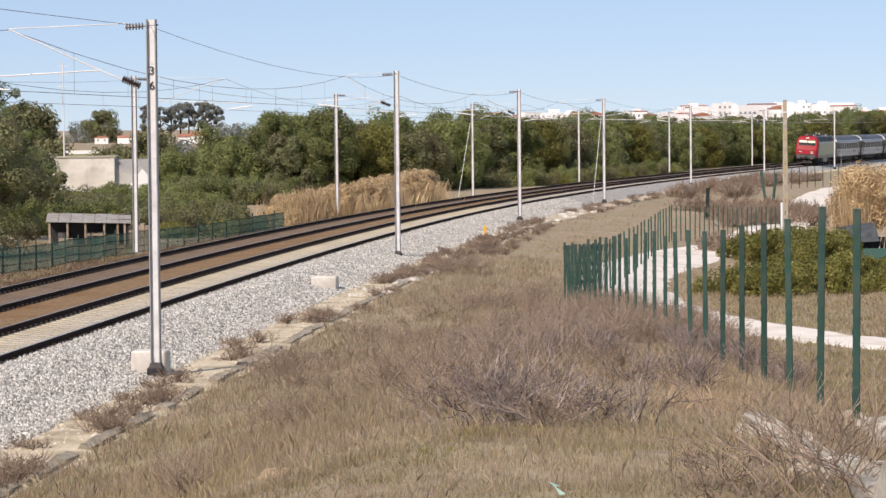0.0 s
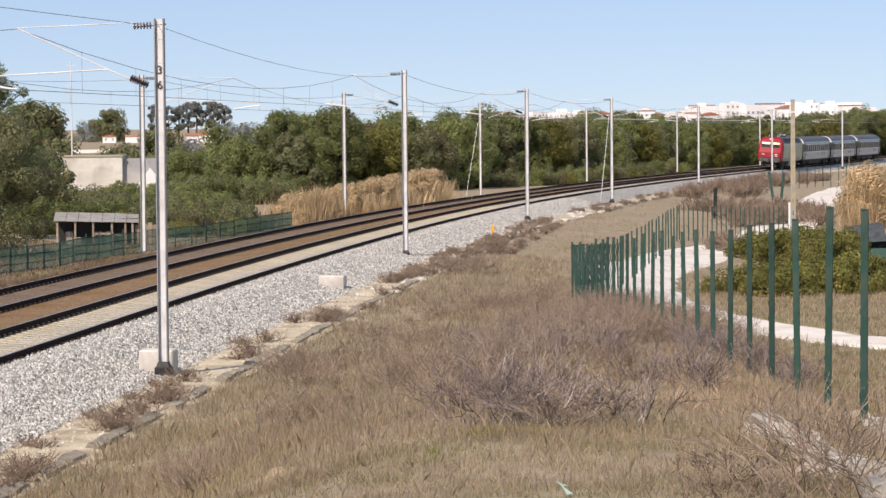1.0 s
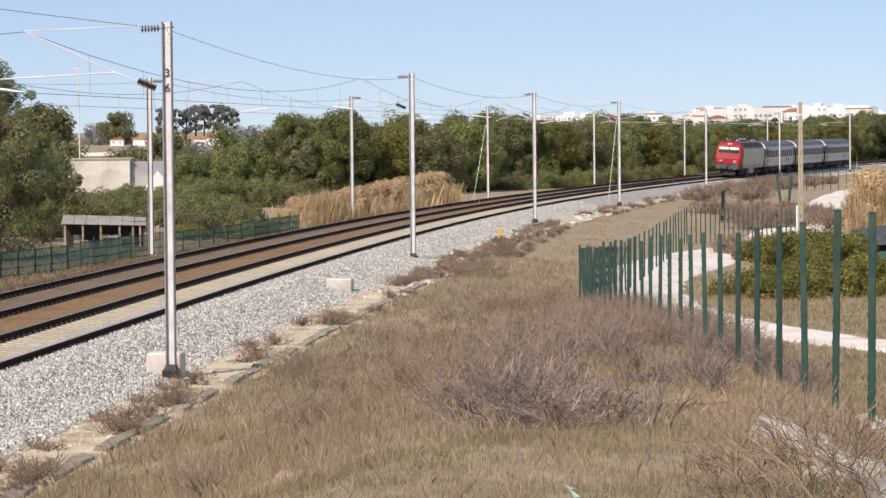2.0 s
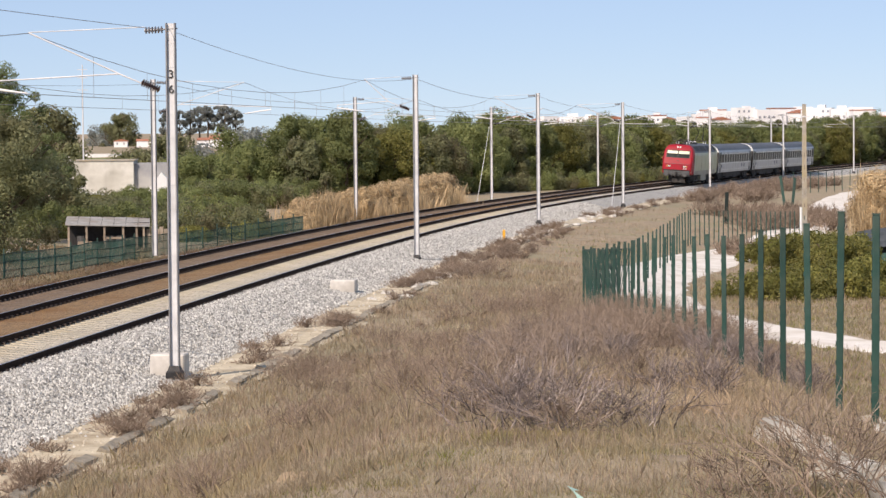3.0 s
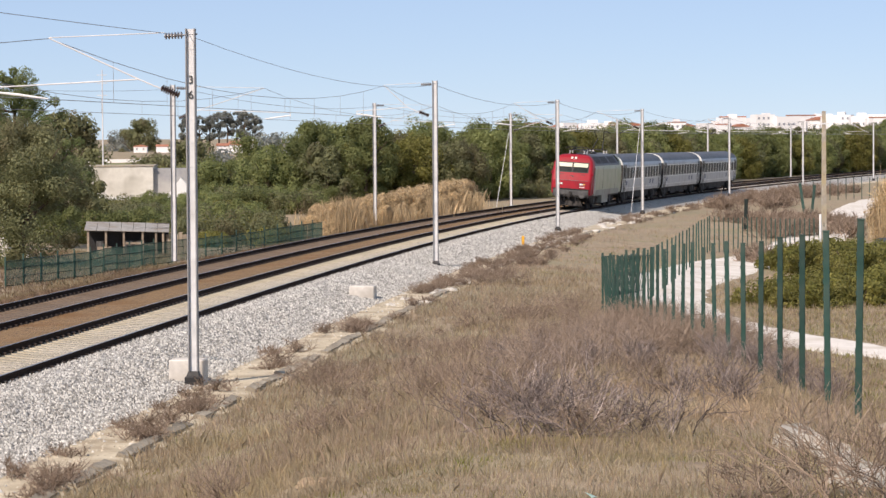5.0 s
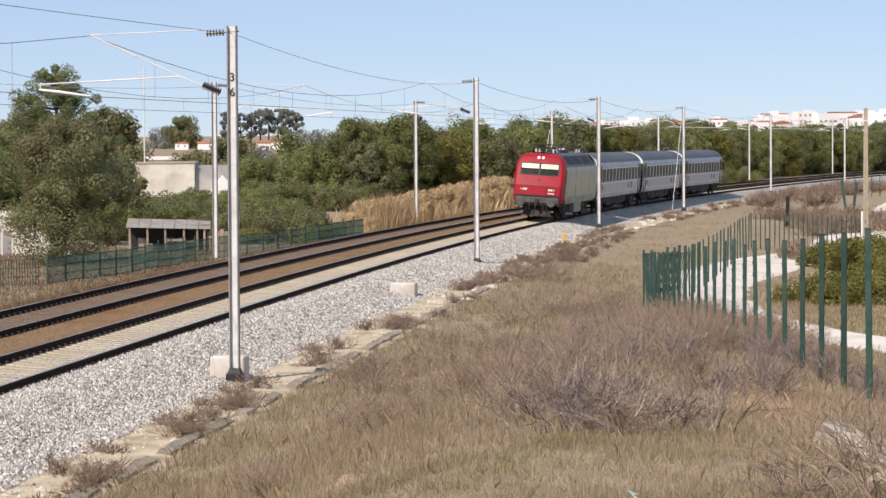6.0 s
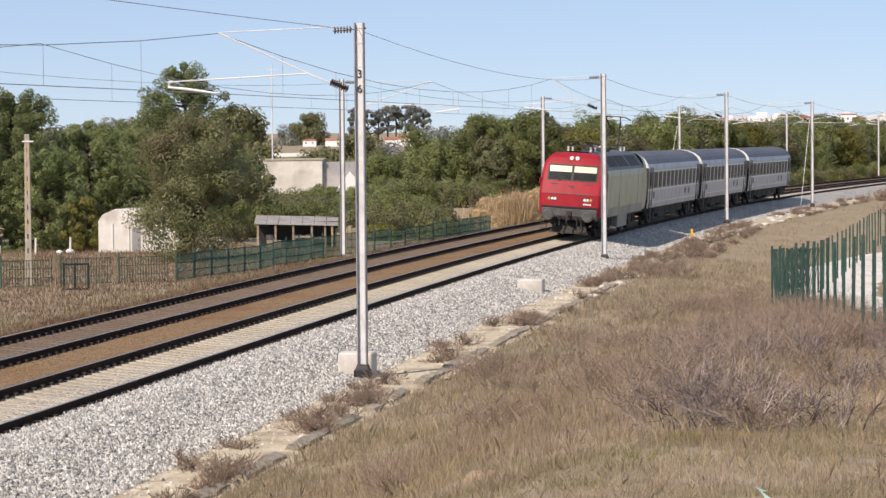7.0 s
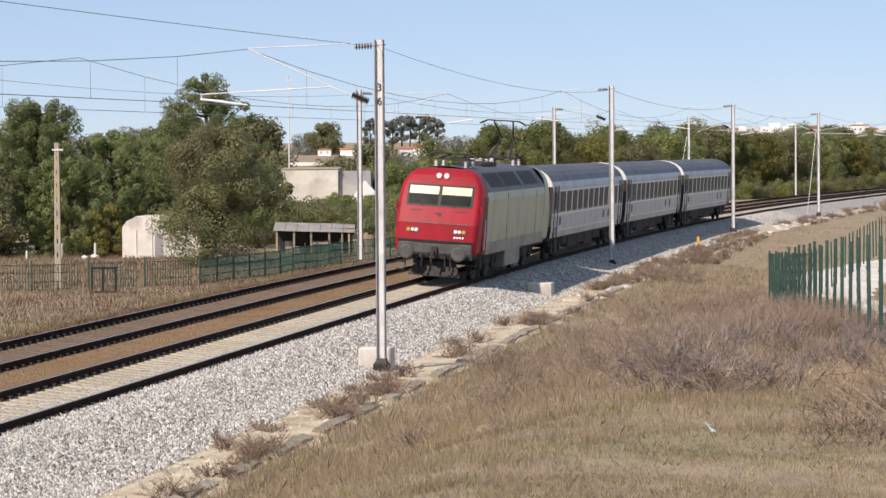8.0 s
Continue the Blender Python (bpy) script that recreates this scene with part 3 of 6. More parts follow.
# ---------------- masts ----------------
MAST_H = 8.13
NEAR_MASTS = [(-2.05, 67.5), (6.9, 127.9), (17.5, 181.2), (28.6, 226.5), (46.66, 297.5), (65.2, 356.7), (85.1, 409.7)]
FAR_MASTS = [(-4.9, 133.5), (6.28, 190.6), (20.17, 251.3), (37.49, 319.1), (57.4, 384.5), (74.8, 419.0)]


def mast_meshes():
    web, foot = Geo(), Geo()
    web.box(-0.085, -0.012, 0, 0.085, 0.012, MAST_H - 0.01)
    for k in range(14):
        web.box(-0.085, -0.02, 0.5 + k * 0.55, 0.085, -0.0125, 0.53 + k * 0.55)
    foot.box(-0.19, -0.19, -0.4, 0.19, 0.19, 0.02, bevel=0.03)
    foot.loft([[(-0.15, -0.15, 0.02), (0.15, -0.15, 0.02), (0.15, 0.15, 0.02), (-0.15, 0.15, 0.02)], [(-0.115, -0.115, 0.13), (0.115, -0.115, 0.13), (0.115, 0.115, 0.13), (-0.115, 0.115, 0.13)]])
    return web, foot


def insulator(g, a, b, r, n=6):
    a, b = Vector(a), Vector(b)
    us, rs = [0.0], [r * 0.4]
    for k in range(n):
        us += [(k + 0.2) / n, (k + 0.35) / n, (k + 0.65) / n, (k + 0.8) / n]
        rs += [r * 0.4, r, r * 0.9, r * 0.4]
    g.tube([a.lerp(b, u) for u in us + [1.0]], rs + [r * 0.4], 8)


def mast(x, y, side, label, reach, group):
    """A steel mast with cantilever; side: +1 stands right of its track and reaches to the left."""
    s, off = rail_of(x, y)
    s = float(s)
    z0 = -0.45 + float(fall(y))
    t = thing("catenary_mast", label, "catenary mast", pose(x, y, z0, 0, 0, -heading(s) + (0 if side > 0 else 180)), group)
    web, foot = mast_meshes()
    part("web", web, "galv", t, "light galvanised steel web")
    for sx in (-0.1, 0.1):
        g = Geo()
        g.box(sx - 0.014, -0.095, 0, sx + 0.014, 0.095, MAST_H, bevel=0.004)
        part("flange", g, "galvdark", t, "dull grey steel flange")
    if side > 0:
        part("foot", foot, "black", t, "black tarred mast foot")
    r = 0.019 if y < 200 else 0.024
    g = Geo()
    insulator(g, (-0.18, 0, 7.98), (-0.62, 0, 7.96), 0.085, 6)
    part("feeder_insulator", g, "insulgrey", t, "grey ribbed insulator")
    g = Geo()
    g.tube([(0.16, 0, 8.0), (-0.2, 0, 7.98)], 0.02)
    part("top_bracket", g, "galvdark", t)
    g = Geo()
    insulator(g, (-0.28, 0, 6.58), (-0.70, 0, 6.76), 0.095, 8)
    part("cantilever_insulator", g, "insul", t, "brown ribbed cantilever insulator")
    g = Geo()
    q = reach - 0.75
    g.tube([(-0.62, 0, 6.70), (-1.23, 0, 6.96), (-q, 0, 7.94)], r)
    g.tube([(-1.23, 0, 6.96), (-q - 1.25, 0, 6.80)], r)
    g.tube([(-q - 1.22, 0, 6.80), (-q - 1.22, 0, 6.66)], r * 0.8)
    g.tube([(-q, 0, 7.95), (-0.62, 0, 8.04)], r * 0.7)
    part("cantilever", g, "galv", t, "pale tubular cantilever arm")
    g = Geo()
    g.tube([(-q - 1.25, 0, 6.68), (-q - 0.8, 0, 6.63), (-q - 0.02, 0, 6.52)], [0.028, 0.036, 0.02])
    part("registration_arm", g, "white", t, "white registration arm")
    return t


TRACK_OFFS = {1: 0.0, -1: -GAP}
for k, (x, y) in enumerate(NEAR_MASTS):
    s, off = rail_of(x, y)
    t = mast(x, y, 1, "galvanised H-section railway mast with cantilever and wires" if k else "galvanised railway mast numbered 36 with concrete footing", float(off), "masts beside the near track")
    if k == 0:
        for ch, h in (("3", 6.85), ("6", 6.50)):
            cu = bpy.data.curves.new("digit", "FONT")
            cu.body, cu.size, cu.extrude, cu.align_x = ch, 0.27, 0.004, "CENTER"
            tmp = bpy.data.objects.new("digit", cu)
            me = bpy.data.meshes.new_from_object(tmp)
            bpy.data.objects.remove(tmp)
            me.materials.append(M["black"])
            ob = new("digit", me)
            ob.parent = t
            ob.matrix_basis = pose(0, -0.03, h, 90)
            tagged(ob, "black painted digit")
for x, y in FAR_MASTS:
    s, off = rail_of(x, y)
    mast(x, y, -1, "galvanised railway mast with brown insulators beyond the far track", float(-GAP - off), "masts beside the far track")


# stay rods of two anchored masts
def stay(x, y, dx, dy, h, label):
    z = -0.45 + float(fall(y))
    g = Geo()
    g.tube([(0, 0, 0), (dx, dy, h)], 0.02, 6)
    ob = part("stay_strut", g, "galv")
    ob.matrix_basis = pose(x, y, z)
    tagged(ob, label, "stay strut")


stay(27.2, 222.5, 1.2, 4.0, 6.6, "slanting steel strut that props a mast")
stay(18.6, 247.5, 1.4, 3.8, 6.4, "slanting steel strut that props a far mast")


# ---------------- overhead wires ----------------
def wires(name, supports, centre, label):
    """Contact and messenger wire, straight between their supports, with droppers."""
    w = thing(name, label, "overhead wire")
    for s0, s1 in zip(supports, supports[1:]):
        c, m, d = Geo(), Geo(), Geo()
        n = 9
        rad = 0.009 if s1 < 180 else 0.013
        a, b = Vector(along(s0, centre, 6.06)), Vector(along(s1, centre, 6.06))
        us = [k / n for k in range(n + 1)]
        pc = [a.lerp(b, u) for u in us]
        pm = [a.lerp(b, u) + Vector((0, 0, 1.42 - 0.95 * 4 * u * (1 - u))) for u in us]
        c.tube(pc, rad, 5)
        m.tube(pm, rad, 5)
        for k in range(1, n):
            d.tube([pc[k], pm[k]], 0.005, 4)
        part("contact_wire", c, "wire", w)
        part("messenger_wire", m, "wire", w)
        tagged(part("dropper", d, "wire", w), kind="stuff")
    return w


MS = [float(rail_of(*p)[0]) for p in NEAR_MASTS]
FS = [float(rail_of(*p)[0]) for p in FAR_MASTS]
wires("overhead_wire", [-28] + MS + [450, 510, 570], 0.75, "dark catenary and contact wires over the near track")
wires("overhead_wire", [-20, 40] + FS + [470, 530], -GAP - 0.75, "dark catenary and contact wires over the far track")


def feeder(points, sag, label):
    for a, b in zip(points, points[1:]):
        g = Geo()
        a, b = Vector(a), Vector(b)
        g.tube([a.lerp(b, u) - Vector((0, 0, sag * 4 * u * (1 - u))) for u in np.linspace(0, 1, 13)], 0.007 if b.y < 150 else 0.010, 5)
        tagged(part("feeder_wire", g, "wire"), label, "overhead wire", "feeder wires")


tops = [(x, y, 7.50 + float(fall(y))) for x, y in NEAR_MASTS]
feeder([(-14.0, 9.2, 7.6), tops[0]], 0.12, "dark feeder wire leading to a mast top")
feeder(tops, 0.5, "sagging dark feeder wire from mast top to mast top")
feeder([(-17.4, 70.0, 7.5)] + [(x + 0.5, y, 7.50 + float(fall(y))) for x, y in FAR_MASTS], 0.5, "sagging dark feeder wire along the far masts")


# ================= the train =================
LOCO_L, COACH_L = 20.4, 26.4
# levels of the locomotive's end: height, half width, set-back of the front
LEVELS = [(1.02, 1.40, 0.16), (1.12, 1.48, 0.05), (1.5, 1.51, 0.0), (2.1, 1.53, 0.05), (2.5, 1.54, 0.24), (3.0, 1.53, 0.48), (3.4, 1.49, 0.68), (3.62, 1.42, 0.80), (3.82, 1.29, 0.92), (3.96, 1.14, 1.06), (4.04, 0.98, 1.25), (4.09, 0.6, 1.6)]
HALF = LOCO_L / 2 - 0.62


def level_at(z):
    zs = [l[0] for l in LEVELS]
    return float(np.interp(z, zs, [l[1] for l in LEVELS])), float(np.interp(z, zs, [l[2] for l in LEVELS]))


def face_y(x, z):
    """Front surface of the cab at a place across and up."""
    w, r = level_at(z)
    u = abs(x) / w
    return HALF - r - 0.08 * u ** 2 - 0.16 * max(0.0, (u - 0.88) / 0.12) ** 2


def cab_geo(back):
    g = Geo()
    rings = []
    us = [-1, -0.98, -0.95, -0.91, -0.86, -0.6, -0.3, 0, 0.3, 0.6, 0.86, 0.91, 0.95, 0.98, 1]
    for z, w, r in LEVELS:
        rings.append([(-w, back, z)] + [(u * w, face_y(u * w, z), z) for u in us] + [(w, back, z)])
    g.loft(rings, closed=False)
    top = rings[-1]
    g.add(top, [tuple(range(len(top)))])
    return g


def panel(x0, x1, z0, z1, lift=0.012, nx=6, nz=4, thick=0.02, corner=0.0):
    """A panel that follows the curve of the cab front."""
    g = Geo()
    rows = []
    for k in range(nz + 1):
        z = z0 + (z1 - z0) * k / nz
        row = []
        for i in range(nx + 1):
            x = x0 + (x1 - x0) * i / nx
            row.append((x, face_y(x, z) + lift, z))
        rows.append(row)
    g.loft(rows, closed=False)
    edge = rows[0] + [r[-1] for r in rows[1:]] + rows[-1][::-1][1:] + [r[0] for r in rows[::-1][1:-1]]
    back = [(x, y - thick - lift, z) for x, y, z in edge]
    n = len(edge)
    g.add(edge + back, [(i, (i + 1) % n, n + (i + 1) % n, n + i) for i in range(n)])
    return g


def disc(g, x, y, z, r, depth, n=14):
    g.tube([(x, y - depth, z), (x, y, z)], r, n)


def bogie(parent, yc, r, base, name="bogie"):
    g = Geo()
    for sx in (-1.08, 1.08):
        g.box(sx - 0.09, yc - base / 2 - 0.75, 0.55, sx + 0.09, yc + base / 2 + 0.75, 0.82, bevel=0.03)
        g.box(sx - 0.14, yc - 0.45, 0.3, sx + 0.14, yc + 0.45, 0.6, bevel=0.03)
        for d in (-base / 2, base / 2):
            g.box(sx - 0.14, yc + d - 0.2, r - 0.2, sx + 0.14, yc + d + 0.2, r + 0.22, bevel=0.04)
            g.tube([(sx * 1.08, yc + d - 0.42, 0.5), (sx * 1.08, yc + d - 0.42, 0.95)], 0.09, 8)
            g.tube([(sx * 1.08, yc + d + 0.42, 0.5), (sx * 1.08, yc + d + 0.42, 0.95)], 0.09, 8)
    g.box(-1.0, yc - 0.3, 0.45, 1.0, yc + 0.3, 0.75)
    b = part(name, g, "frame", parent, "sooty bogie frame with springs")
    for d in (-base / 2, base / 2):
        for sx in (-0.87, 0.87):
            w = Geo()
            w.tube([(sx - 0.06, yc + d, r), (sx + 0.06, yc + d, r)], r, 20)
            w.tube([(sx - 0.09 * (1 if sx > 0 else -1) , yc + d, r), (sx - 0.05 * (1 if sx > 0 else -1), yc + d, r)], r + 0.03, 20)
            part("wheel", w, "frame", b, "dark steel wheel")
    return b


def buffer_pair(parent, y, sgn, mat_head="locodark"):
    for sx in (-0.95, 0.95):
        g = Geo()
        g.tube([(sx, y - 0.1 * sgn, 1.06), (sx, y + 0.28 * sgn, 1.06)], [0.15, 0.11], 12)
        b = part("buffer", g, "frame", parent)
        g = Geo()
        g.tube([(sx, y + 0.40 * sgn, 1.06), (sx, y + 0.46 * sgn, 1.06), (sx, y + 0.49 * sgn, 1.06)], [0.27, 0.27, 0.22], 18)
        g.tube([(sx, y + 0.28 * sgn, 1.06), (sx, y + 0.42 * sgn, 1.06)], 0.1, 10)
        part("buffer_head", g, mat_head, b, "round grey buffer head")


def locomotive():
    t = thing("locomotive", "red-fronted pale grey electric locomotive running on the near track", "locomotive")
    CABB = HALF - 1.98
    cab = part("cab", cab_geo(CABB), "red", t, "glossy red driving cab", smooth=False)
    rear = cab_geo(CABB)
    rear.v = [(-x, -y, z) for x, y, z in rear.v]
    part("rear_cab", rear, "locogrey", t, "pale grey rear end")
    # sides: vertical wall, sloping grille band, roof
    for sx in (-1, 1):
        g = Geo()
        g.loft([[(sx * w, y, z) for z, w in ((1.02, 1.40), (1.12, 1.48), (1.5, 1.51), (2.1, 1.53), (3.0, 1.53), (3.28, 1.49))] for y in (-CABB, CABB)], closed=False)
        side = part("side_wall", g, "locogrey", t, "pale grey side wall, grass reflection painted in as patchy green", normals=True)
        g = Geo()
        g.box(sx * 1.515 - 0.02, -CABB, 1.0, sx * 1.515 + 0.02, CABB, 1.42)
        part("sill_band", g, "locosill", side, "darker grey sill band")
        for k in (-2, 1):
            g = Geo()
            g.box(sx * 1.53 - 0.006, k * 2.6 - 0.008, 1.42, sx * 1.53 + 0.006, k * 2.6 + 0.008, 3.2)
            part("panel_seam", g, "locodark", side)
        g = Geo()
        g.loft([[(sx * w, y, z) for z, w in ((3.28, 1.49), (3.42, 1.45), (4.0, 0.97), (4.05, 0.85))] for y in (-CABB, CABB)], closed=False)
        part("cant_panel", g, "roof", t, "blue-grey sloping roof edge")
        for y0, y1 in ((-6.2, -2.2), (-1.4, 2.6), (3.0, 6.4)):
            g = Geo()
            nn = 11
            g.loft([[(sx * (1.425 - 0.41 * u + 0.014), y, 3.45 + 0.50 * u) for u in (0, 0.5, 1)] for y in (y0, y1)], closed=False)
            gr = part("roof_grille", g, "black", t, "dark ventilation grille")
            for j in range(nn):
                u = (j + 0.5) / nn
                sl = Geo()
                sl.box(sx * (1.425 - 0.41 * u + 0.022) - 0.012, y0, 3.45 + 0.5 * u - 0.006, sx * (1.425 - 0.41 * u + 0.022) + 0.012, y1, 3.45 + 0.5 * u + 0.006)
                part("slat", sl, "locodark", gr)
        # cab door and side window
        for yy in (CABB + 0.15,):
            g = Geo()
            g.box(sx * 1.53 - 0.015, yy - 0.1, 1.15, sx * 1.53 + 0.015, yy + 0.62, 3.1, bevel=0.01)
            door = part("cab_door", g, "red", t, "dark-edged red cab door")
            g = Geo()
            g.box(sx * 1.545 - 0.008, yy + 0.06, 2.25, sx * 1.545 + 0.008, yy + 0.48, 2.95)
            part("door_window", g, "glass", door)
            g = Geo()
            g.box(sx * 1.537 - 0.012, yy - 0.16, 1.1, sx * 1.537 + 0.012, yy - 0.1, 3.12)
            part("door_frame", g, "black", door)
            for k in (0.0, 0.7):
                g = Geo()
                g.tube([(sx * 1.60, yy - 0.16 + k, 1.2), (sx * 1.60, yy - 0.16 + k, 2.3)], 0.018, 6)
                part("handrail", g, "galv", door)
    g = Geo()
    g.loft([[(x, y, z) for x, z in ((-0.86, 4.05), (-0.5, 4.13), (0, 4.16), (0.5, 4.13), (0.86, 4.05))] for y in (-CABB - 0.1, CABB + 0.1)], closed=False)
    part("roof", g, "roof", t, "blue-grey roof")
    g = Geo()
    g.box(-1.3, -CABB - 2.0, 0.85, 1.3, CABB + 2.0, 1.05)
    for k in (-3.6, 2.6):
        g.box(-1.0, k, 0.55, 1.0, k + 1.0, 1.0, bevel=0.05)
    part("underframe", g, "frame", t, "sooty underframe with equipment boxes, underbody shadow in its black")
    g = Geo()
    g.box(-1.43, -1.9, 0.36, 1.43, 1.9, 1.03, bevel=0.05)
    part("transformer_box", g, "locosill", t, "grey-green transformer box below the sill")
    # front details
    wind = part("windscreen", panel(-1.22, 1.22, 2.72, 3.50, 0.014, 10, 4), "black", t, "black-framed windscreen")
    for x0, x1 in ((-1.14, -0.06), (0.06, 1.14)):
        part("windscreen_pane", panel(x0, x1, 2.78, 3.14, 0.022, 6, 3), "glass", wind, "dark blue-grey windscreen glass")
        # cream panel fills the upper part of each pane
        part("upper_pane_band", panel(x0, x1, 3.145, 3.43, 0.022, 6, 2), "creampane", wind, "cream upper band of the windscreen")
        g = Geo()
        g.tube([(x0 * 0.5 + x1 * 0.5, face_y(x0, 2.74) + 0.06, 2.74), ((x0 + x1) / 2 + 0.35, face_y(x0, 3.1) + 0.05, 3.1)], 0.012, 5)
        part("wiper", g, "black", wind)
    for sx in (-0.14, 0.14):
        g = Geo()
        disc(g, sx, face_y(sx, 3.82) + 0.10, 3.82, 0.098, 0.2)
        part("top_headlamp", g, "lamp", t, "white round top headlamp")
    # dark strip paints in the shade along the front's fold
    part("crease_shade", panel(-1.44, 1.44, 2.10, 2.13, 0.012, 10, 1), "locodark", t, "thin dark line painting in the crease's shade")
    for sx in (-1, 1):
        lamp = part("headlamp_cluster", panel(min(sx * 0.62, sx * 1.1), max(sx * 0.62, sx * 1.1), 1.76, 1.93, 0.012, 4, 2), "locodark", t, "headlamp housing")
        g = Geo()
        disc(g, sx * 0.72, face_y(0.72, 1.85) + 0.03, 1.85, 0.066, 0.05)
        part("headlamp", g, "lamp", lamp, "white headlamp")
        g = Geo()
        disc(g, sx * 0.86, face_y(0.86, 1.85) + 0.03, 1.85, 0.06, 0.05)
        part("headlamp", g, "lamp", lamp, "white headlamp")
        g = Geo()
        disc(g, sx * 1.01, face_y(1.01, 1.85) + 0.03, 1.85, 0.066, 0.05)
        part("marker_lamp", g, "orange", lamp, "orange marker lamp")
        part("vent", panel(min(sx * 0.62, sx * 1.02), max(sx * 0.62, sx * 1.02), 2.545, 2.575, 0.012, 3, 1), "black", t, "narrow dark vent")
    # an emblem of plain shapes and number bars
    part("emblem", panel(-0.13, -0.02, 2.38, 2.5, 0.014, 2, 1), "black", t, "small dark emblem")
    part("emblem", panel(0.0, 0.12, 2.44, 2.5, 0.014, 2, 1), "black", t, "small dark emblem")
    for k in range(4):
        part("number_bar", panel(-0.73 - 0.1 * k, -0.66 - 0.1 * k, 1.60, 1.67, 0.014, 1, 1), "white", t, "white number bar")
    part("lower_lip", panel(-1.38, 1.38, 1.4, 1.5, 0.03, 10, 1, 0.05), "black", t, "black strip under the red front")
    g = Geo()
    g.box(-1.35, HALF - 0.35, 0.85, 1.35, HALF + 0.02, 1.40, bevel=0.04)
    beam = part("buffer_beam", g, "locodark", t, "grey buffer beam")
    buffer_pair(t, HALF, 1)
    buffer_pair(t, -HALF, -1)
    g = Geo()
    g.box(-0.12, HALF, 0.85, 0.12, HALF + 0.12, 1.28, bevel=0.02)
    g.tube([(0, HALF + 0.05, 1.08), (0, HALF + 0.38, 1.06), (0, HALF + 0.40, 0.96)], 0.05, 8)
    g.tube([(0.05, HALF + 0.3, 1.05), (0.06, HALF + 0.34, 0.75), (-0.04, HALF + 0.3, 0.55)], 0.035, 6)
    part("coupling_hook", g, "frame", t, "black screw coupling")
    for x in (-0.62, -0.42, 0.4, 0.6):
        g = Geo()
        g.tube([(x, HALF + 0.02, 0.98), (x * 1.02, HALF + 0.2, 0.88), (x * 1.05, HALF + 0.22, 0.6), (x * 0.95, HALF + 0.1, 0.46)], 0.032, 6)
        part("air_hose", g, "black", t, "hanging black air hose")
    g = Geo()
    g.loft([[(-0.72, HALF - 0.45, 0.75), (0.72, HALF - 0.45, 0.75), (0.72, HALF - 0.38, 0.75), (-0.72, HALF - 0.38, 0.75)], [(-0.95, HALF - 0.2, 0.2), (0.95, HALF - 0.2, 0.2), (0.95, HALF - 0.12, 0.2), (-0.95, HALF - 0.12, 0.2)]])
    part("rail_guard", g, "frame", t, "dark rail guard plate")
    for sx in (-1.3, 1.3):
        g = Geo()
        for zz in (0.35, 0.62, 0.9):
            g.box(sx - 0.14, HALF - 0.75, zz, sx + 0.14, HALF - 0.35, zz + 0.03)
        g.box(sx - 0.14, HALF - 0.76, 0.35, sx - 0.11, HALF - 0.73, 1.1)
        part("step", g, "frame", t, "steel cab steps")
        g = Geo()
        g.tube([(sx * 1.09, HALF - 0.5, 2.75), (sx * 1.22, HALF - 0.42, 2.75)], 0.015, 5)
        g.box(sx * 1.2 - 0.035, HALF - 0.46, 2.52, sx * 1.2 + 0.035, HALF - 0.40, 2.8, bevel=0.02)
        part("mirror", g, "red", t, "red rear-view mirror")
    bogie(t, 4.95, 0.575, 3.0)
    bogie(t, -4.95, 0.575, 3.0)
    # roof gear
    def panto(yc, up, name):
        g = Geo()
        for sx in (-0.55, 0.55):
            g.box(sx - 0.04, yc - 0.9, 4.38, sx + 0.04, yc + 0.9, 4.44)
        for yy in (-0.85, 0.85):
            g.box(-0.6, yc + yy - 0.04, 4.38, 0.6, yc + yy + 0.04, 4.44)
        if up:
            for sx in (-0.4, 0.4):
                g.tube([(sx, yc + 0.8, 4.45), (sx * 0.6, yc - 0.9, 5.25)], 0.045, 6)
                g.tube([(sx * 0.6, yc - 0.9, 5.25), (sx, yc + 0.45, 5.92)], 0.035, 6)
            for yy in (0.3, 0.6):
                g.tube([(-0.95, yc + yy, 5.78), (-0.65, yc + yy, 5.93), (0.65, yc + yy, 5.93), (0.95, yc + yy, 5.78)], 0.03, 6)
        else:
            for sx in (-0.4, 0.4):
                g.tube([(sx, yc + 0.8, 4.46), (sx * 0.7, yc - 0.95, 4.56)], 0.03, 6)
                g.tube([(sx * 0.7, yc - 0.95, 4.56), (sx, yc + 0.5, 4.62)], 0.022, 6)
            for yy in (0.35, 0.65):
                g.tube([(-0.95, yc + yy, 4.5), (-0.65, yc + yy, 4.63), (0.65, yc + yy, 4.63), (0.95, yc + yy, 4.5)], 0.03, 6)
        p = part(name, g, "frame", t, "black pantograph raised to the wire" if up else "black folded pantograph")
        for sx in (-0.55, 0.55):
            for yy in (-0.8, 0.8):
                i = Geo()
                insulator(i, (sx, yc + yy, 4.12), (sx, yc + yy, 4.40), 0.07, 4)
                part("insulator", i, "ceram", p, "white ceramic insulator")
    panto(6.4, False, "pantograph")
    panto(-5.4, True, "pantograph")
    for yy, sx in ((-1.4, 0.6), (-2.4, 0.55), (-3.2, 0.6), (-3.6, 0.2)):
        i = Geo()
        insulator(i, (sx, yy, 4.1), (sx, yy, 4.38), 0.11, 4)
        part("roof_insulator", i, "ceram", t, "white ceramic roof insulator")
    g = Geo()
    g.tube([(0.5, 4.6, 4.40), (0.55, 1.6, 4.40), (0.5, -1.4, 4.40), (0.55, -2.6, 4.40), (0.3, -3.6, 4.40)], 0.03, 6)
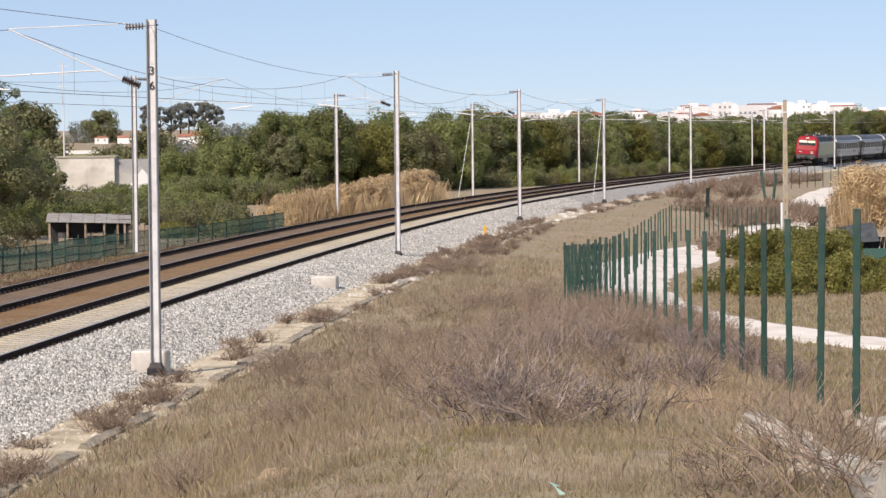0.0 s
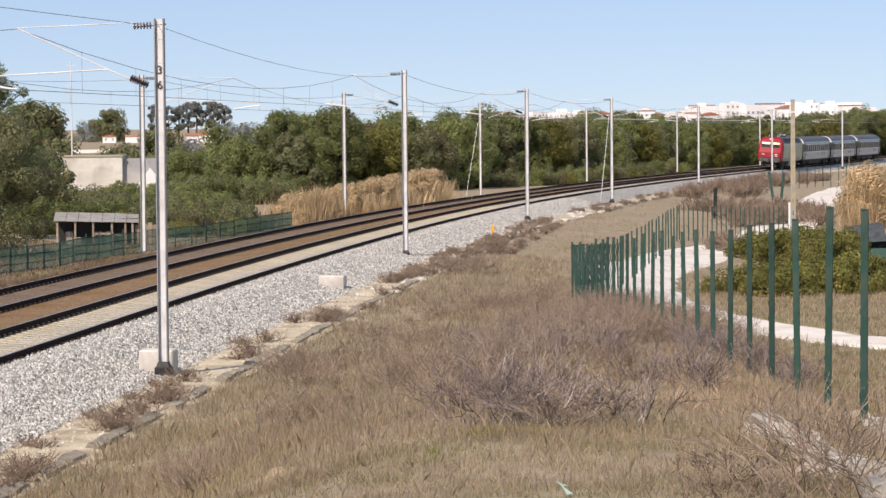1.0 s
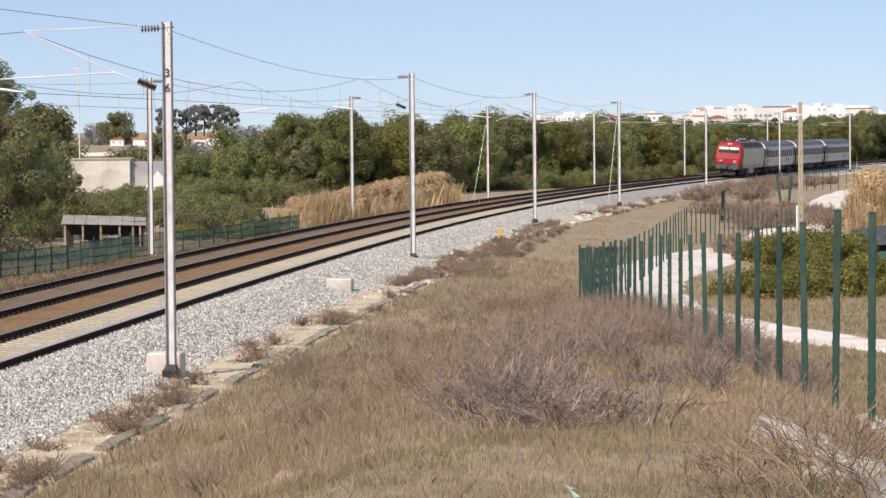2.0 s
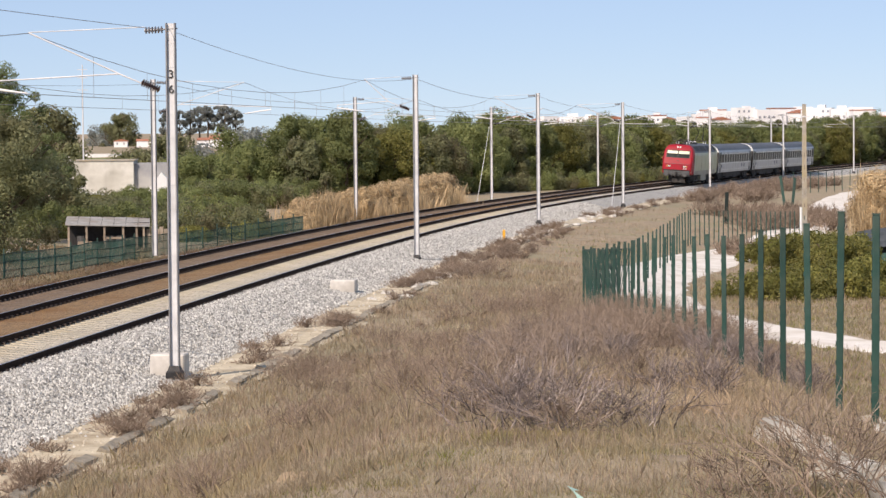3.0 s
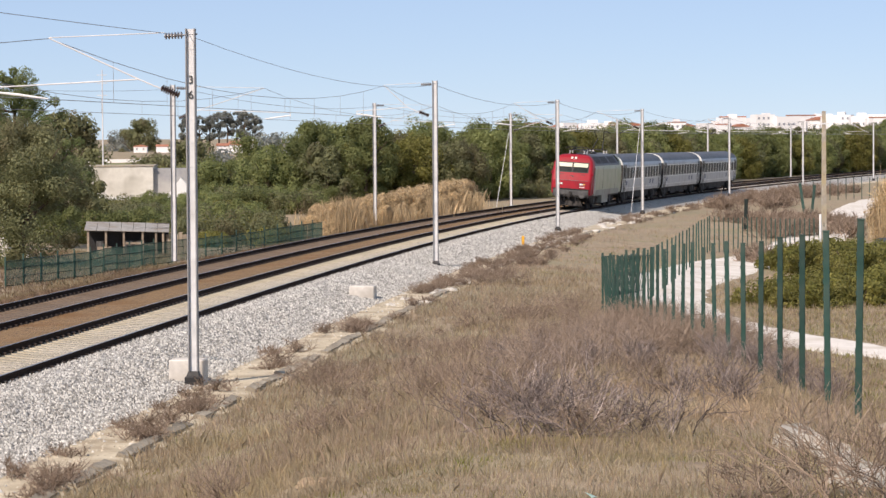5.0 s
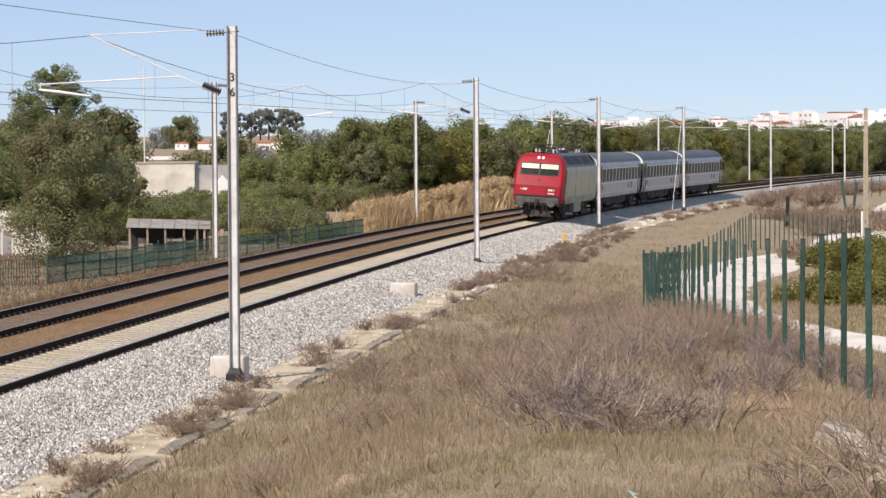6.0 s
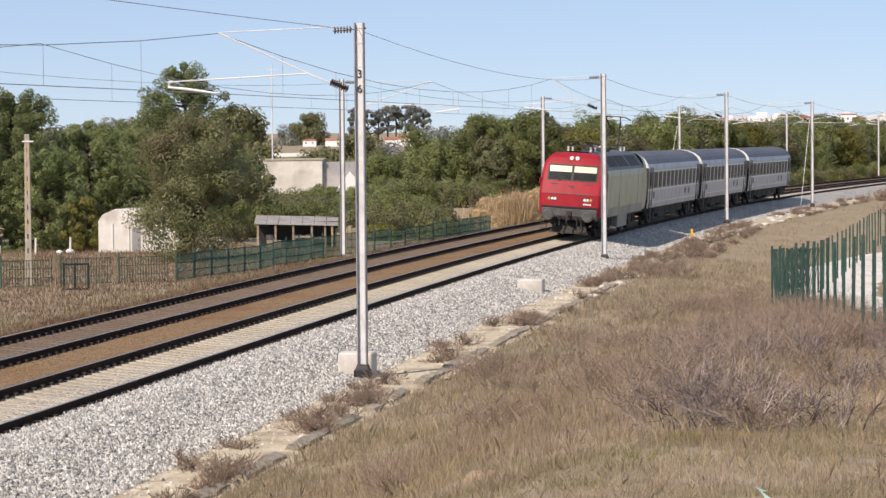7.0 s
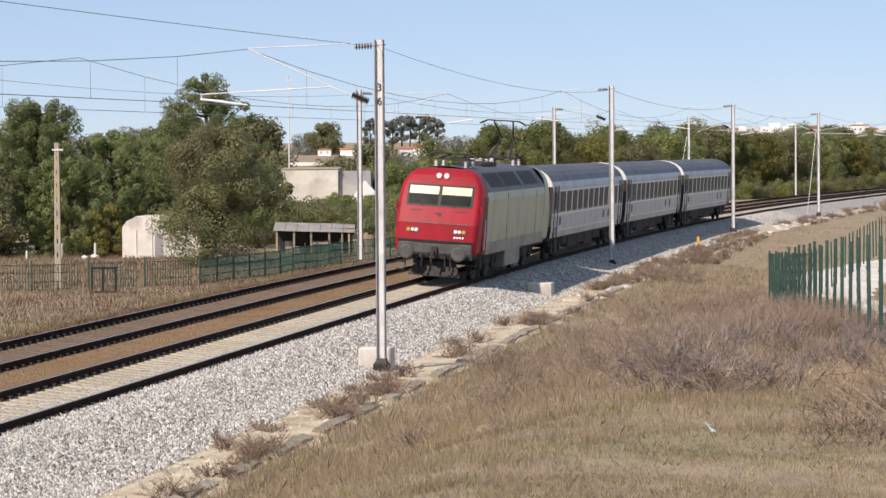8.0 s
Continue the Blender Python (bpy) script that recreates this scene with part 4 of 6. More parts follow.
    g.box(-0.5, -0.6, 4.12, 0.4, 2.8, 4.3, bevel=0.06)
    g.box(-0.4, 4.4, 4.12, 0.1, 5.0, 4.34, bevel=0.05)
    part("roof_busbar", g, "frame", t, "dark roof equipment")
    return t


def coach_profile():
    return [(1.36, 0.98), (1.41, 1.3), (1.42, 1.96), (1.42, 2.05), (1.41, 3.02), (1.39, 3.2), (1.32, 3.42), (1.16, 3.66), (0.9, 3.85), (0.5, 3.99), (0, 4.04)]


def coach(label):
    t = thing("passenger_coach", label, "railway coach", group="coaches behind the locomotive")
    H = COACH_L / 2 - 0.55
    P = coach_profile()

    def skin(i0, i1, name, mat, lab, y0=-H, y1=H):
        out = []
        for sx in (-1, 1):
            g = Geo()
            g.loft([[(sx * w, y, z) for w, z in P[i0:i1 + 1]] for y in (y0, y1)], closed=False)
            out.append(part(name, g, mat, t, lab))
        return out
    low = skin(0, 2, "lower_side", "coachlow", "light grey lower side panel")
    skin(2, 3, "belt_rail", "coachtrim", "thin pale belt line")
    band = skin(3, 4, "window_band", "coachband", "grey window band")
    skin(4, 6, "upper_side", "coach", "brushed steel upper side")
    skin(6, 10, "roof", "roof", "dark blue-grey rounded roof")
    for sy in (-1, 1):
        g = Geo()
        ring = [(w, sy * H, z) for w, z in P] + [(-w, sy * H, z) for w, z in P[::-1][1:]]
        g.add(ring, [tuple(range(len(ring)))])
        e = part("end_wall", g, "frame", t, "dark end wall")
        if sy > 0:
            # pale upper end paints in sunlight; the wall below stays dark
            cap = [(w, z) for w, z in P if z > 3.1]
            ring = [(w * 1.003, H + 0.012, z) for w, z in cap] + [(-w * 1.003, H + 0.012, z) for w, z in cap[::-1][1:]]
            g = Geo()
            g.add(ring, [tuple(range(len(ring)))])
            g.add([(x, H - 0.035, z * 1.001) for x, y, z in ring] + ring, [(i, i + 1, len(ring) + i + 1, len(ring) + i) for i in range(len(ring) - 1)])
            part("sunlit_end_cap", g, "coachtrim", e, "upper coach end, painted pale as if sunlit")
        g = Geo()
        g.box(-0.72, min(sy * H, sy * (H + 0.5)), 1.05, 0.72, max(sy * H, sy * (H + 0.5)), 3.4, bevel=0.08)
        part("gangway", g, "black", e, "black rubber gangway bellows")
        buffer_pair(t, sy * H, sy, "frame")
    for sx, walls in ((-1, 0), (1, 1)):
        n = 11
        pitch = (2 * H - 4.6) / n
        for k in range(n):
            y = -H + 2.3 + pitch * (k + 0.5)
            g = Geo()
            g.box(sx * 1.422 - 0.012, y - pitch * 0.33, 2.12, sx * 1.422 + 0.012, y + pitch * 0.33, 2.95, bevel=0.008)
            part("window", g, "glass", band[walls], "dark coach window")
            g = Geo()
            g.box(sx * 1.428 - 0.014, y - pitch * 0.56, 2.06, sx * 1.428 + 0.014, y - pitch * 0.44, 3.0)
            part("window_pillar", g, "coachtrim", band[walls], "bright steel window pillar")
        g = Geo()
        g.box(sx * 1.426 - 0.014, -H + 2.0, 2.99, sx * 1.426 + 0.014, H - 2.0, 3.06)
        part("window_rail", g, "coachtrim", band[walls], "pale rail above the windows")
        g = Geo()
        g.box(sx * 1.42 - 0.014, -H + 1.9, 1.26, sx * 1.42 + 0.014, H - 1.9, 1.31)
        part("skirt_line", g, "coachtrim", low[walls], "pale line along the skirt")
        for y in (-H + 1.15, H - 1.15):
            g = Geo()
            g.box(sx * 1.40 - 0.012, y - 0.48, 1.0, sx * 1.40 + 0.012, y + 0.48, 3.2, bevel=0.008)
            d = part("coach_door", g, "coachband", t, "recessed grey coach door")
            g = Geo()
            g.box(sx * 1.42 - 0.012, y - 0.28, 2.2, sx * 1.42 + 0.012, y + 0.28, 2.95)
            part("door_window", g, "glass", d)
            for yy in (-0.52, 0.52):
                g = Geo()
                g.box(sx * 1.43 - 0.012, y + yy - 0.03, 1.0, sx * 1.43 + 0.012, y + yy + 0.03, 3.25)
                part("door_jamb", g, "black", d)
        for y in (H - 2.6, -H + 5.6, -H + 7.6):
            g = Geo()
            g.box(sx * 1.422 - 0.006, y - 0.3, 1.5, sx * 1.422 + 0.006, y + 0.3, 1.86)
            part("mark", g, "blue", low[walls], "dark blue square mark")
    g = Geo()
    g.box(-1.2, -H, 0.85, 1.2, H, 1.0)
    for y0, y1, zz in ((-7.4, -4.6, 0.45), (-4.5, -1.6, 0.28), (-1.5, 1.2, 0.4), (1.3, 4.2, 0.3), (4.4, 7.2, 0.5)):
        g.box(-1.0, y0, zz, 1.0, y1, 0.9, bevel=0.05)
    # boxes take the near-black to paint the shadow below the coach
    part("underframe", g, "frame", t, "underframe boxes painted near black as underbody shadow")
    bogie(t, H - 3.2, 0.46, 2.5)
    bogie(t, -H + 3.2, 0.46, 2.5)
    return t


TRAIN_S0, TRAIN_V, TRAIN_A = 385.9, 40.0, 0.011      # place of the nose at the start, speed, gain of speed


def rail_pose(s_mid, half_base):
    """Pose of a vehicle whose bogies stand on the near track round s_mid; it runs towards falling s."""
    a, b = Vector(along(s_mid - half_base, 0, CANT / 2)), Vector(along(s_mid + half_base, 0, CANT / 2))
    d = a - b
    lean = math.degrees(math.atan2(CANT, 1.74))
    rz = math.degrees(math.atan2(-d.x, d.y))
    return Matrix.Translation((a + b) / 2) @ pose(0, 0, 0, 0, 0, rz) @ pose(0, 0, 0, math.degrees(math.atan2(d.z, math.hypot(d.x, d.y)))) @ pose(0, 0, 0, 0, -lean)


loco = locomotive()
coaches = [coach("steel grey passenger coach coupled behind the locomotive")]
for _ in range(2):
    coaches.append(copy_thing(coaches[0], pose(0, 0, 0)))
tagged(coaches[1], "steel grey passenger coach in the middle of the train")
tagged(coaches[2], "steel grey passenger coach at the train's tail")


def motions():
    times = [0.5 * k for k in range(17)]
    gap = 0.0
    for ob, length, base in [(loco, LOCO_L, 4.95)] + [(c, COACH_L, 9.4) for c in coaches]:
        rows = []
        for t in times:
            nose = TRAIN_S0 - TRAIN_V * t - TRAIN_A * t * t
            rows.append((t, rail_pose(nose + gap + length / 2, base)))
        walk(ob, rows)
        gap += length + 0.35


# ================= plants =================
def leaf_cloud(rng, blobs, per, size, flat=0.0, slim=0.55):
    """Small leaf blades round the given clump centres: arrays of vertices and faces."""
    C = np.repeat(np.array([b[:3] for b in blobs]), per, axis=0)
    R = np.repeat(np.array([b[3] for b in blobs]), per)
    n = len(C)
    d = rng.normal(size=(n, 3))
    d /= np.linalg.norm(d, axis=1)[:, None]
    P = C + d * (R * rng.uniform(0.62, 1.08, n))[:, None] * np.array([1, 1, 1 - flat])
    a = rng.normal(size=(n, 3))
    a = a - d * (a * d).sum(1)[:, None] * 0.8
    a /= np.linalg.norm(a, axis=1)[:, None]
    b = np.cross(a, d + rng.normal(size=(n, 3)) * 0.35)
    b /= np.linalg.norm(b, axis=1)[:, None]
    s = (size * rng.uniform(0.55, 1.3, n))[:, None]
    V = np.stack([P - a * s, P + b * s * slim, P + a * s, P - b * s * slim], 1).reshape(-1, 3)
    return V, np.arange(4 * n).reshape(-1, 4)


def crown_blobs(rng, h, w, n, shape, low):
    out = []
    for _ in range(n):
        z = low + (h - low) * rng.rand() ** 0.9
        u = (z - low) / (h - low)
        if shape == "cone":
            r = w / 2 * (1 - u) ** 0.75 + 0.25
        elif shape == "umbrella":
            r = w / 2 * (0.55 + 0.45 * math.sin(math.pi * min(1, u * 1.1)))
        elif shape == "tier":
            step_h = (h - low) / 9
            z = low + step_h * (int((z - low) / step_h) + rng.uniform(0.3, 0.6))
            r = w / 2 * (1.06 - (z - low) / (h - low)) ** 0.75
            a, q = rng.randint(6) * 1.047 + z * 2.3, r * rng.uniform(0.2, 1.0)
            out.append((q * math.cos(a), q * math.sin(a), z + q * 0.4, w * rng.uniform(0.05, 0.10)))
            continue
        else:
            r = w / 2 * math.sqrt(max(0.05, 1 - (2 * u - 0.85) ** 2 / 1.4))
        a, q = rng.rand() * 6.283, math.sqrt(rng.rand()) * r
        out.append((q * math.cos(a), q * math.sin(a), z, w * rng.uniform(0.07, 0.17)))
    return out


def tree_model(seed, h, w, shape, leaf, per, size, n, low, label, group=""):
    rng = np.random.RandomState(seed)
    t = thing("tree", label, "tree", group=group)
    g = Geo()
    lean = rng.uniform(-0.05, 0.05, 2) * h
    g.tube([(0, 0, -0.4), (lean[0] * 0.3, lean[1] * 0.3, h * 0.3), (lean[0], lean[1], h * 0.75)], [h * 0.028, h * 0.022, h * 0.008], 7)
    part("trunk", g, "bark", t)
    for k in range(6):
        a, z0 = rng.rand() * 6.283, h * rng.uniform(0.22, 0.6)
        l = w * rng.uniform(0.3, 0.48)
        g = Geo()
        g.tube([(lean[0] * 0.4, lean[1] * 0.4, z0), (math.cos(a) * l * 0.5, math.sin(a) * l * 0.5, z0 + l * 0.35), (math.cos(a) * l, math.sin(a) * l, z0 + l * 0.8)], [h * 0.012, h * 0.008, h * 0.003], 5)
        part("limb", g, "bark", t)
    V, F = leaf_cloud(rng, crown_blobs(rng, h * 0.94, w, n, shape, h * low), per, size)
    ob = new("crown", sheet_mesh("crown", V, F, leaf, smooth=False))
    ob.parent = t
    return t


def pine_model(seed, h, w, leaf, per, size, low, taper, label, group=""):
    """A pine: a straight trunk, whorls of rising boughs, needle plumes along each bough."""
    rng = np.random.RandomState(seed)
    t = thing("tree", label, "tree", group=group)
    g = Geo()
    g.tube([(0, 0, -0.4), (0.1, 0, h * 0.5), (0, 0.05, h * 0.97)], [h * 0.024, h * 0.016, h * 0.003], 7)
    part("trunk", g, "bark", t)
    plumes = [(0, 0, h * 0.97, 0.3), (0, 0.1, h * 0.9, 0.42)]
    z = h * low
    while z < h * 0.93:
        u = (z / h - low) / (1 - low)
        for k in range(6):
            a = k * 1.047 + z * 2.1 + rng.uniform(-0.3, 0.3)
            l = (w / 2 * (1 - u) ** taper + 0.3) * rng.uniform(0.62, 1.1)
            rise = l * rng.uniform(0.2, 0.55)
            tip = (math.cos(a) * l, math.sin(a) * l, z + rise)
            g = Geo()
            g.tube([(0, 0, z), (tip[0] * 0.55, tip[1] * 0.55, z + rise * 0.35), tip], [h * 0.007, h * 0.004, h * 0.002], 4)
            part("limb", g, "bark", t)
            for f in (0.5, 0.75, 1.0) if l > 1.2 else (0.9,):
                r = rng.uniform(0.28, 0.5) * (0.7 + 0.35 * f) * min(w, 7.4) / 7
                plumes.append((tip[0] * f + rng.normal() * 0.15, tip[1] * f + rng.normal() * 0.15, z + rise * f * f + 0.12, r))
        z += h * 0.066
    V, F = leaf_cloud(rng, plumes, per, size, slim=0.3)
    ob = new("crown", sheet_mesh("crown", V, F, leaf, smooth=False))
    ob.parent = t
    return t


def bush_model(seed, h, w, leaf, per, size, n, label, name="bush", category="bush", group="", slim=0.55):
    rng = np.random.RandomState(seed)
    t = thing(name, label, category, group=group)
    blobs = [(rng.uniform(-0.5, 0.5) * w, rng.uniform(-0.4, 0.4) * w, h * rng.uniform(0.1, 0.78), h * rng.uniform(0.2, 0.34)) for _ in range(n)]
    V, F = leaf_cloud(rng, blobs, per, size, slim=slim)
    ob = new("foliage", sheet_mesh("foliage", V, F, leaf, smooth=False))
    ob.parent = t
    g = Geo()
    for k in range(5):
        a = rng.rand() * 6.283
        g.tube([(0, 0, -0.1), (math.cos(a) * w * 0.15, math.sin(a) * w * 0.15, h * 0.4), (math.cos(a) * w * 0.3, math.sin(a) * w * 0.3, h * 0.75)], [0.05, 0.03, 0.012], 5)
    part("stem", g, "bark", t)
    return t


def scatter(models, spots):
    """Puts each model's first self and then copies at the spots, in turn."""
    used = [False] * len(models)
    for k, (x, y, rz, sc, dz) in enumerate(spots):
        i = k % len(models)
        m = pose(x, y, gz(x, y) + dz, 0, 0, rz)
        if not used[i]:
            models[i].matrix_basis = m
            used[i] = True
        else:
            copy_thing(models[i], m)


rnd = random.Random(21)
BELT = "evergreen trees behind the railway"
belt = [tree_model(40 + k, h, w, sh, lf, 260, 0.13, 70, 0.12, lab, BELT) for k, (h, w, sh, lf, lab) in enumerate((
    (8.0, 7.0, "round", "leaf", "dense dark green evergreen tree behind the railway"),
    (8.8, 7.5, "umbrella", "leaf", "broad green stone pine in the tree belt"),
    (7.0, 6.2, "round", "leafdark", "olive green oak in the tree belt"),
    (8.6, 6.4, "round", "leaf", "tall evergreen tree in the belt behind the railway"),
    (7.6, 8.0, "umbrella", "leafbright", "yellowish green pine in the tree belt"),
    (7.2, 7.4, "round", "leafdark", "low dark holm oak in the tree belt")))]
LINE_X, LINE_Y = [-30, -2, 10, 20, 34, 55, 83, 118, 165, 230], [318, 296, 294, 306, 342, 405, 478, 535, 610, 700]
spots = []
for row, (back, gap) in enumerate(((0, 4.3), (7, 4.8), (15, 5.5), (26, 6.5))):
    x = -1.5 if row < 2 else -3.0
    while x < 190:
        y = float(np.interp(x, LINE_X, LINE_Y)) + back + rnd.uniform(-2.0, 2.0)
        spots.append((x + rnd.uniform(-1, 1), y, rnd.uniform(0, 360), 1, rnd.uniform(-1.1, 0.2) + (0.9 if x > 110 else 0) - (0.7 if 60 < x < 100 else 0) - (1.9 if x < 3.5 else 0)))
        x += gap * rnd.uniform(0.65, 1.1) * (1.0 if x < 40 else 0.72)
spots += [(rnd.uniform(-14, -3), rnd.uniform(292, 325), rnd.uniform(0, 360), 1, -4.3) for _ in range(12)]
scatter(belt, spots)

# trees left of the buildings, beyond the far track
GROVE = "trees by the whitewashed hut"
grove = [pine_model(60, 9.0, 7.2, "leafpine", 190, 0.11, 0.12, 0.45, "dense green pine beside a whitewashed hut", GROVE),
         pine_model(61, 9.2, 6.8, "leafpine", 190, 0.11, 0.14, 0.5, "green pine with rising boughs beyond the far track", GROVE),
         tree_model(62, 6.4, 6.0, "round", "leafdark", 380, 0.105, 74, 0.08, "dark green oak beyond the far track", GROVE)]
scatter(grove, [(-25.5, 168, 10, 1, 0), (-22.0, 176, 80, 1, -1.8), (-29.5, 172, 200, 1, 0.3), (-20.5, 184, 140, 1, -2.1), (-33, 180, 40, 1, 0), (-26.5, 186, 250, 1, -0.5), (-17.5, 190, 300, 1, -2.9), (-30, 196, 20, 1, -0.5), (-14.5, 196, 100, 1, -1.2), (-38, 176, 120, 1, 0), (-23, 164, 310, 1, -3.4), (-28.2, 163, 210, 1, -0.9)])
oak = tree_model(71, 7.4, 6.3, "round", "leafdark", 560, 0.07, 100, 0.04, "large dark oak with drooping grey-green foliage and brown leaves")
oak.matrix_basis = pose(-13.1, 147.5, gz(-13.1, 147.5), 0, 0, 30)
pine = pine_model(72, 10.9, 9.4, "leafpine", 200, 0.10, 0.22, 0.85, "tall pointed pine rising behind an oak")
pine.matrix_basis = pose(-15.7, 172, gz(-15.7, 172), 0, 0, 0)
small = tree_model(73, 3.0, 2.4, "round", "leafbright", 300, 0.08, 26, 0.05, "small bright green shrub tree by the hut")
small.matrix_basis = pose(-20.4, 161, gz(-20.4, 161))

# far dark trees between the houses
fardark = [tree_model(80 + k, h, w, "round", lf, 200, 0.24, 46, 0.1, lab, "far trees") for k, (h, w, lf, lab) in enumerate((
    (11, 10, "leafdark", "dark round tree in the distance"), (9, 12, "leafgrey", "greyish tree in the distance")))]
scatter(fardark, [(x, y, 37 * k, 1, top - 10.2 - gz(x, y)) for k, (x, y, top) in enumerate(((-24.5, 330, 7.2), (-29, 345, 6.6), (-29.5, 620, 8.2), (-34, 640, 7.6), (-37, 360, 6.4), (-45, 350, 6.8), (-54, 372, 7.2), (-62, 380, 7.4), (-41, 410, 7.6), (-49, 430, 8.0), (-70, 400, 8.0), (-1.5, 372, 6.2), (-11, 345, 4.0), (-8.5, 352, 4.2), (-15, 350, 2.2)))])
eucal = [tree_model(90 + k, 8.6, 4.2, "round", "leafgrey", 150, 0.2, 26, 0.34, "tall grey-green eucalyptus on the skyline", "eucalyptus grove") for k in range(2)]
scatter(eucal, [(-20 + 2.1 * k, 640 + rnd.uniform(-12, 14), 50 * k, 1, -0.6 + (0.9 if 2 < k < 7 else 0)) for k in range(8)])
hill = [tree_model(95 + k, 12, 13, "round", "leafdark", 70, 0.8, 40, 0.05, "dark tree on the far hillside before the town", "far hillside trees") for k in range(2)]
scatter(hill, [(105 + 8.2 * k + rnd.uniform(-4, 4), 1180 + rnd.uniform(-60, 60), rnd.uniform(0, 360), 1, rnd.uniform(-7.5, -4.5) + (4 if k > 24 else 0)) for k in range(34)])

# low bushes in front of the belt, round the sheds, along the road
hedge = [bush_model(110 + k, h, w, lf, 260, 0.085, 28, lab, group="bushes") for k, (h, w, lf, lab) in enumerate((
    (2.2, 4.0, "leafdark", "olive brown scrub bush in rough grass"), (1.7, 3.4, "leafbright", "yellow-green bramble bush near the railway"), (2.6, 3.6, "leaf", "dark green rounded bush near the railway")))]
spots = [(rnd.uniform(-16, -1), rnd.uniform(178, 250), rnd.uniform(0, 360), 1, -0.2) for _ in range(44)]
spots += [(-14 + 0.55 * k + rnd.uniform(-1, 1), rnd.uniform(252, 280), rnd.uniform(0, 360), 1, -1.0 if k < 14 else 0.1) for k in range(30)]
spots += [(float(np.interp(d, [0, 100], [-2, 60])), float(np.interp(d, [0, 60, 100], [285, 330, 402])) + rnd.uniform(-5, 1), rnd.uniform(0, 360), 1, -0.3) for d in range(0, 100, 3)]
scatter(hedge, spots)
low_bush = [bush_model(125 + k, 1.2, 1.9, "leafbright", 240, 0.07, 20, "low yellow-green bush behind the mesh fence", group="bushes by the fence") for k in range(2)]
scatter(low_bush, [(rnd.uniform(-7.5, 0.5), rnd.uniform(173, 183), rnd.uniform(0, 360), 1, -0.15) for _ in range(13)])


def t0(X, d):
    """Places counted across and ahead of the first view's axis."""
    return X * 0.9976 + d * 0.0694, d * 0.9976 - X * 0.0694


ivy = [bush_model(120 + k, h, 3.0, "leafbright", 330, 0.07, 28, lab, "hedge", "hedge", "ivy hedge by the road") for k, (h, lab) in enumerate(((1.7, "yellow-green ivy hedge beside the pale road"), (1.3, "low sunlit bramble hedge below the fence")))]
spots = []
for k in range(30):
    X = 11.5 + 0.46 * k
    spots.append((*t0(X, 112 + rnd.uniform(-2, 3)), rnd.uniform(0, 360), 1, rnd.uniform(-0.5, -0.05) - (0.55 if X > 15.5 else 0) - (0.45 if X < 13.5 else 0)))
for k in range(16):
    spots.append((*t0(14.3 + 0.38 * k, 122 + rnd.uniform(-2, 4)), rnd.uniform(0, 360), 1, rnd.uniform(0, 0.5) if 1 < k < 8 else -0.9))
for k in range(12):
    spots.append((*t0(15.2 + 0.3 * k, 138 + rnd.uniform(-3, 4)), rnd.uniform(0, 360), 1, rnd.uniform(-0.5, 0.1)))
scatter(ivy, spots)


M["tan"] = surface("tan_dead_grass", (0.38, 0.285, 0.19), (0.54, 0.42, 0.29), 0.6, 0.9, island=0.35, spec=0.1, thin=0.3)
M["scrap"] = surface("pale_green_plastic", (0.30, 0.52, 0.40), (0.55, 0.68, 0.60), 20, 0.4)
M["deadweed"] = surface("dead_brown_stalks", (0.30, 0.228, 0.168), (0.50, 0.40, 0.30), 0.8, 0.95, island=0.35, c=(0.39, 0.32, 0.19), big=0.5, spec=0.1, thin=0.4)
M["twigdark"] = surface("grey_brown_twigs", (0.12, 0.095, 0.085), (0.38, 0.32, 0.29), 1.2, 0.95, island=0.6, spec=0.1)
M["weed"] = surface("brown_dead_weeds", (0.125, 0.085, 0.06), (0.22, 0.155, 0.11), 0.6, 0.9, island=0.4, c=(0.21, 0.17, 0.10), big=0.5, spec=0.1)


# ---------------- grass, canes, twigs ----------------
def blades(name, P, h, w, material, label, category, seed, lean=0.35, kind="stuff"):
    """Upright tapering blades at the places P."""
    rng = np.random.RandomState(seed)
    n = len(P)
    a = rng.rand(n) * 6.283
    side = np.stack([np.cos(a), np.sin(a), np.zeros(n)], 1) * (w * rng.uniform(0.6, 1.3, n))[:, None]
    b = rng.rand(n) * 6.283
    H = h * rng.uniform(0.5, 1.25, n)
    bend = np.stack([np.cos(b), np.sin(b), np.zeros(n)], 1) * (H * lean * rng.rand(n))[:, None]
    mid = P + bend * 0.35 + np.stack([np.zeros(n), np.zeros(n), H * 0.6], 1)
    tip = P + bend + np.stack([np.zeros(n), np.zeros(n), H], 1)
    V = np.stack([P - side, P + side, mid + side * 0.7, tip, mid - side * 0.7], 1).reshape(-1, 3)
    F = np.arange(5 * n).reshape(-1, 5)
    return tagged(new(name, sheet_mesh(name, V, F, material, smooth=False)), label, category, kind=kind)


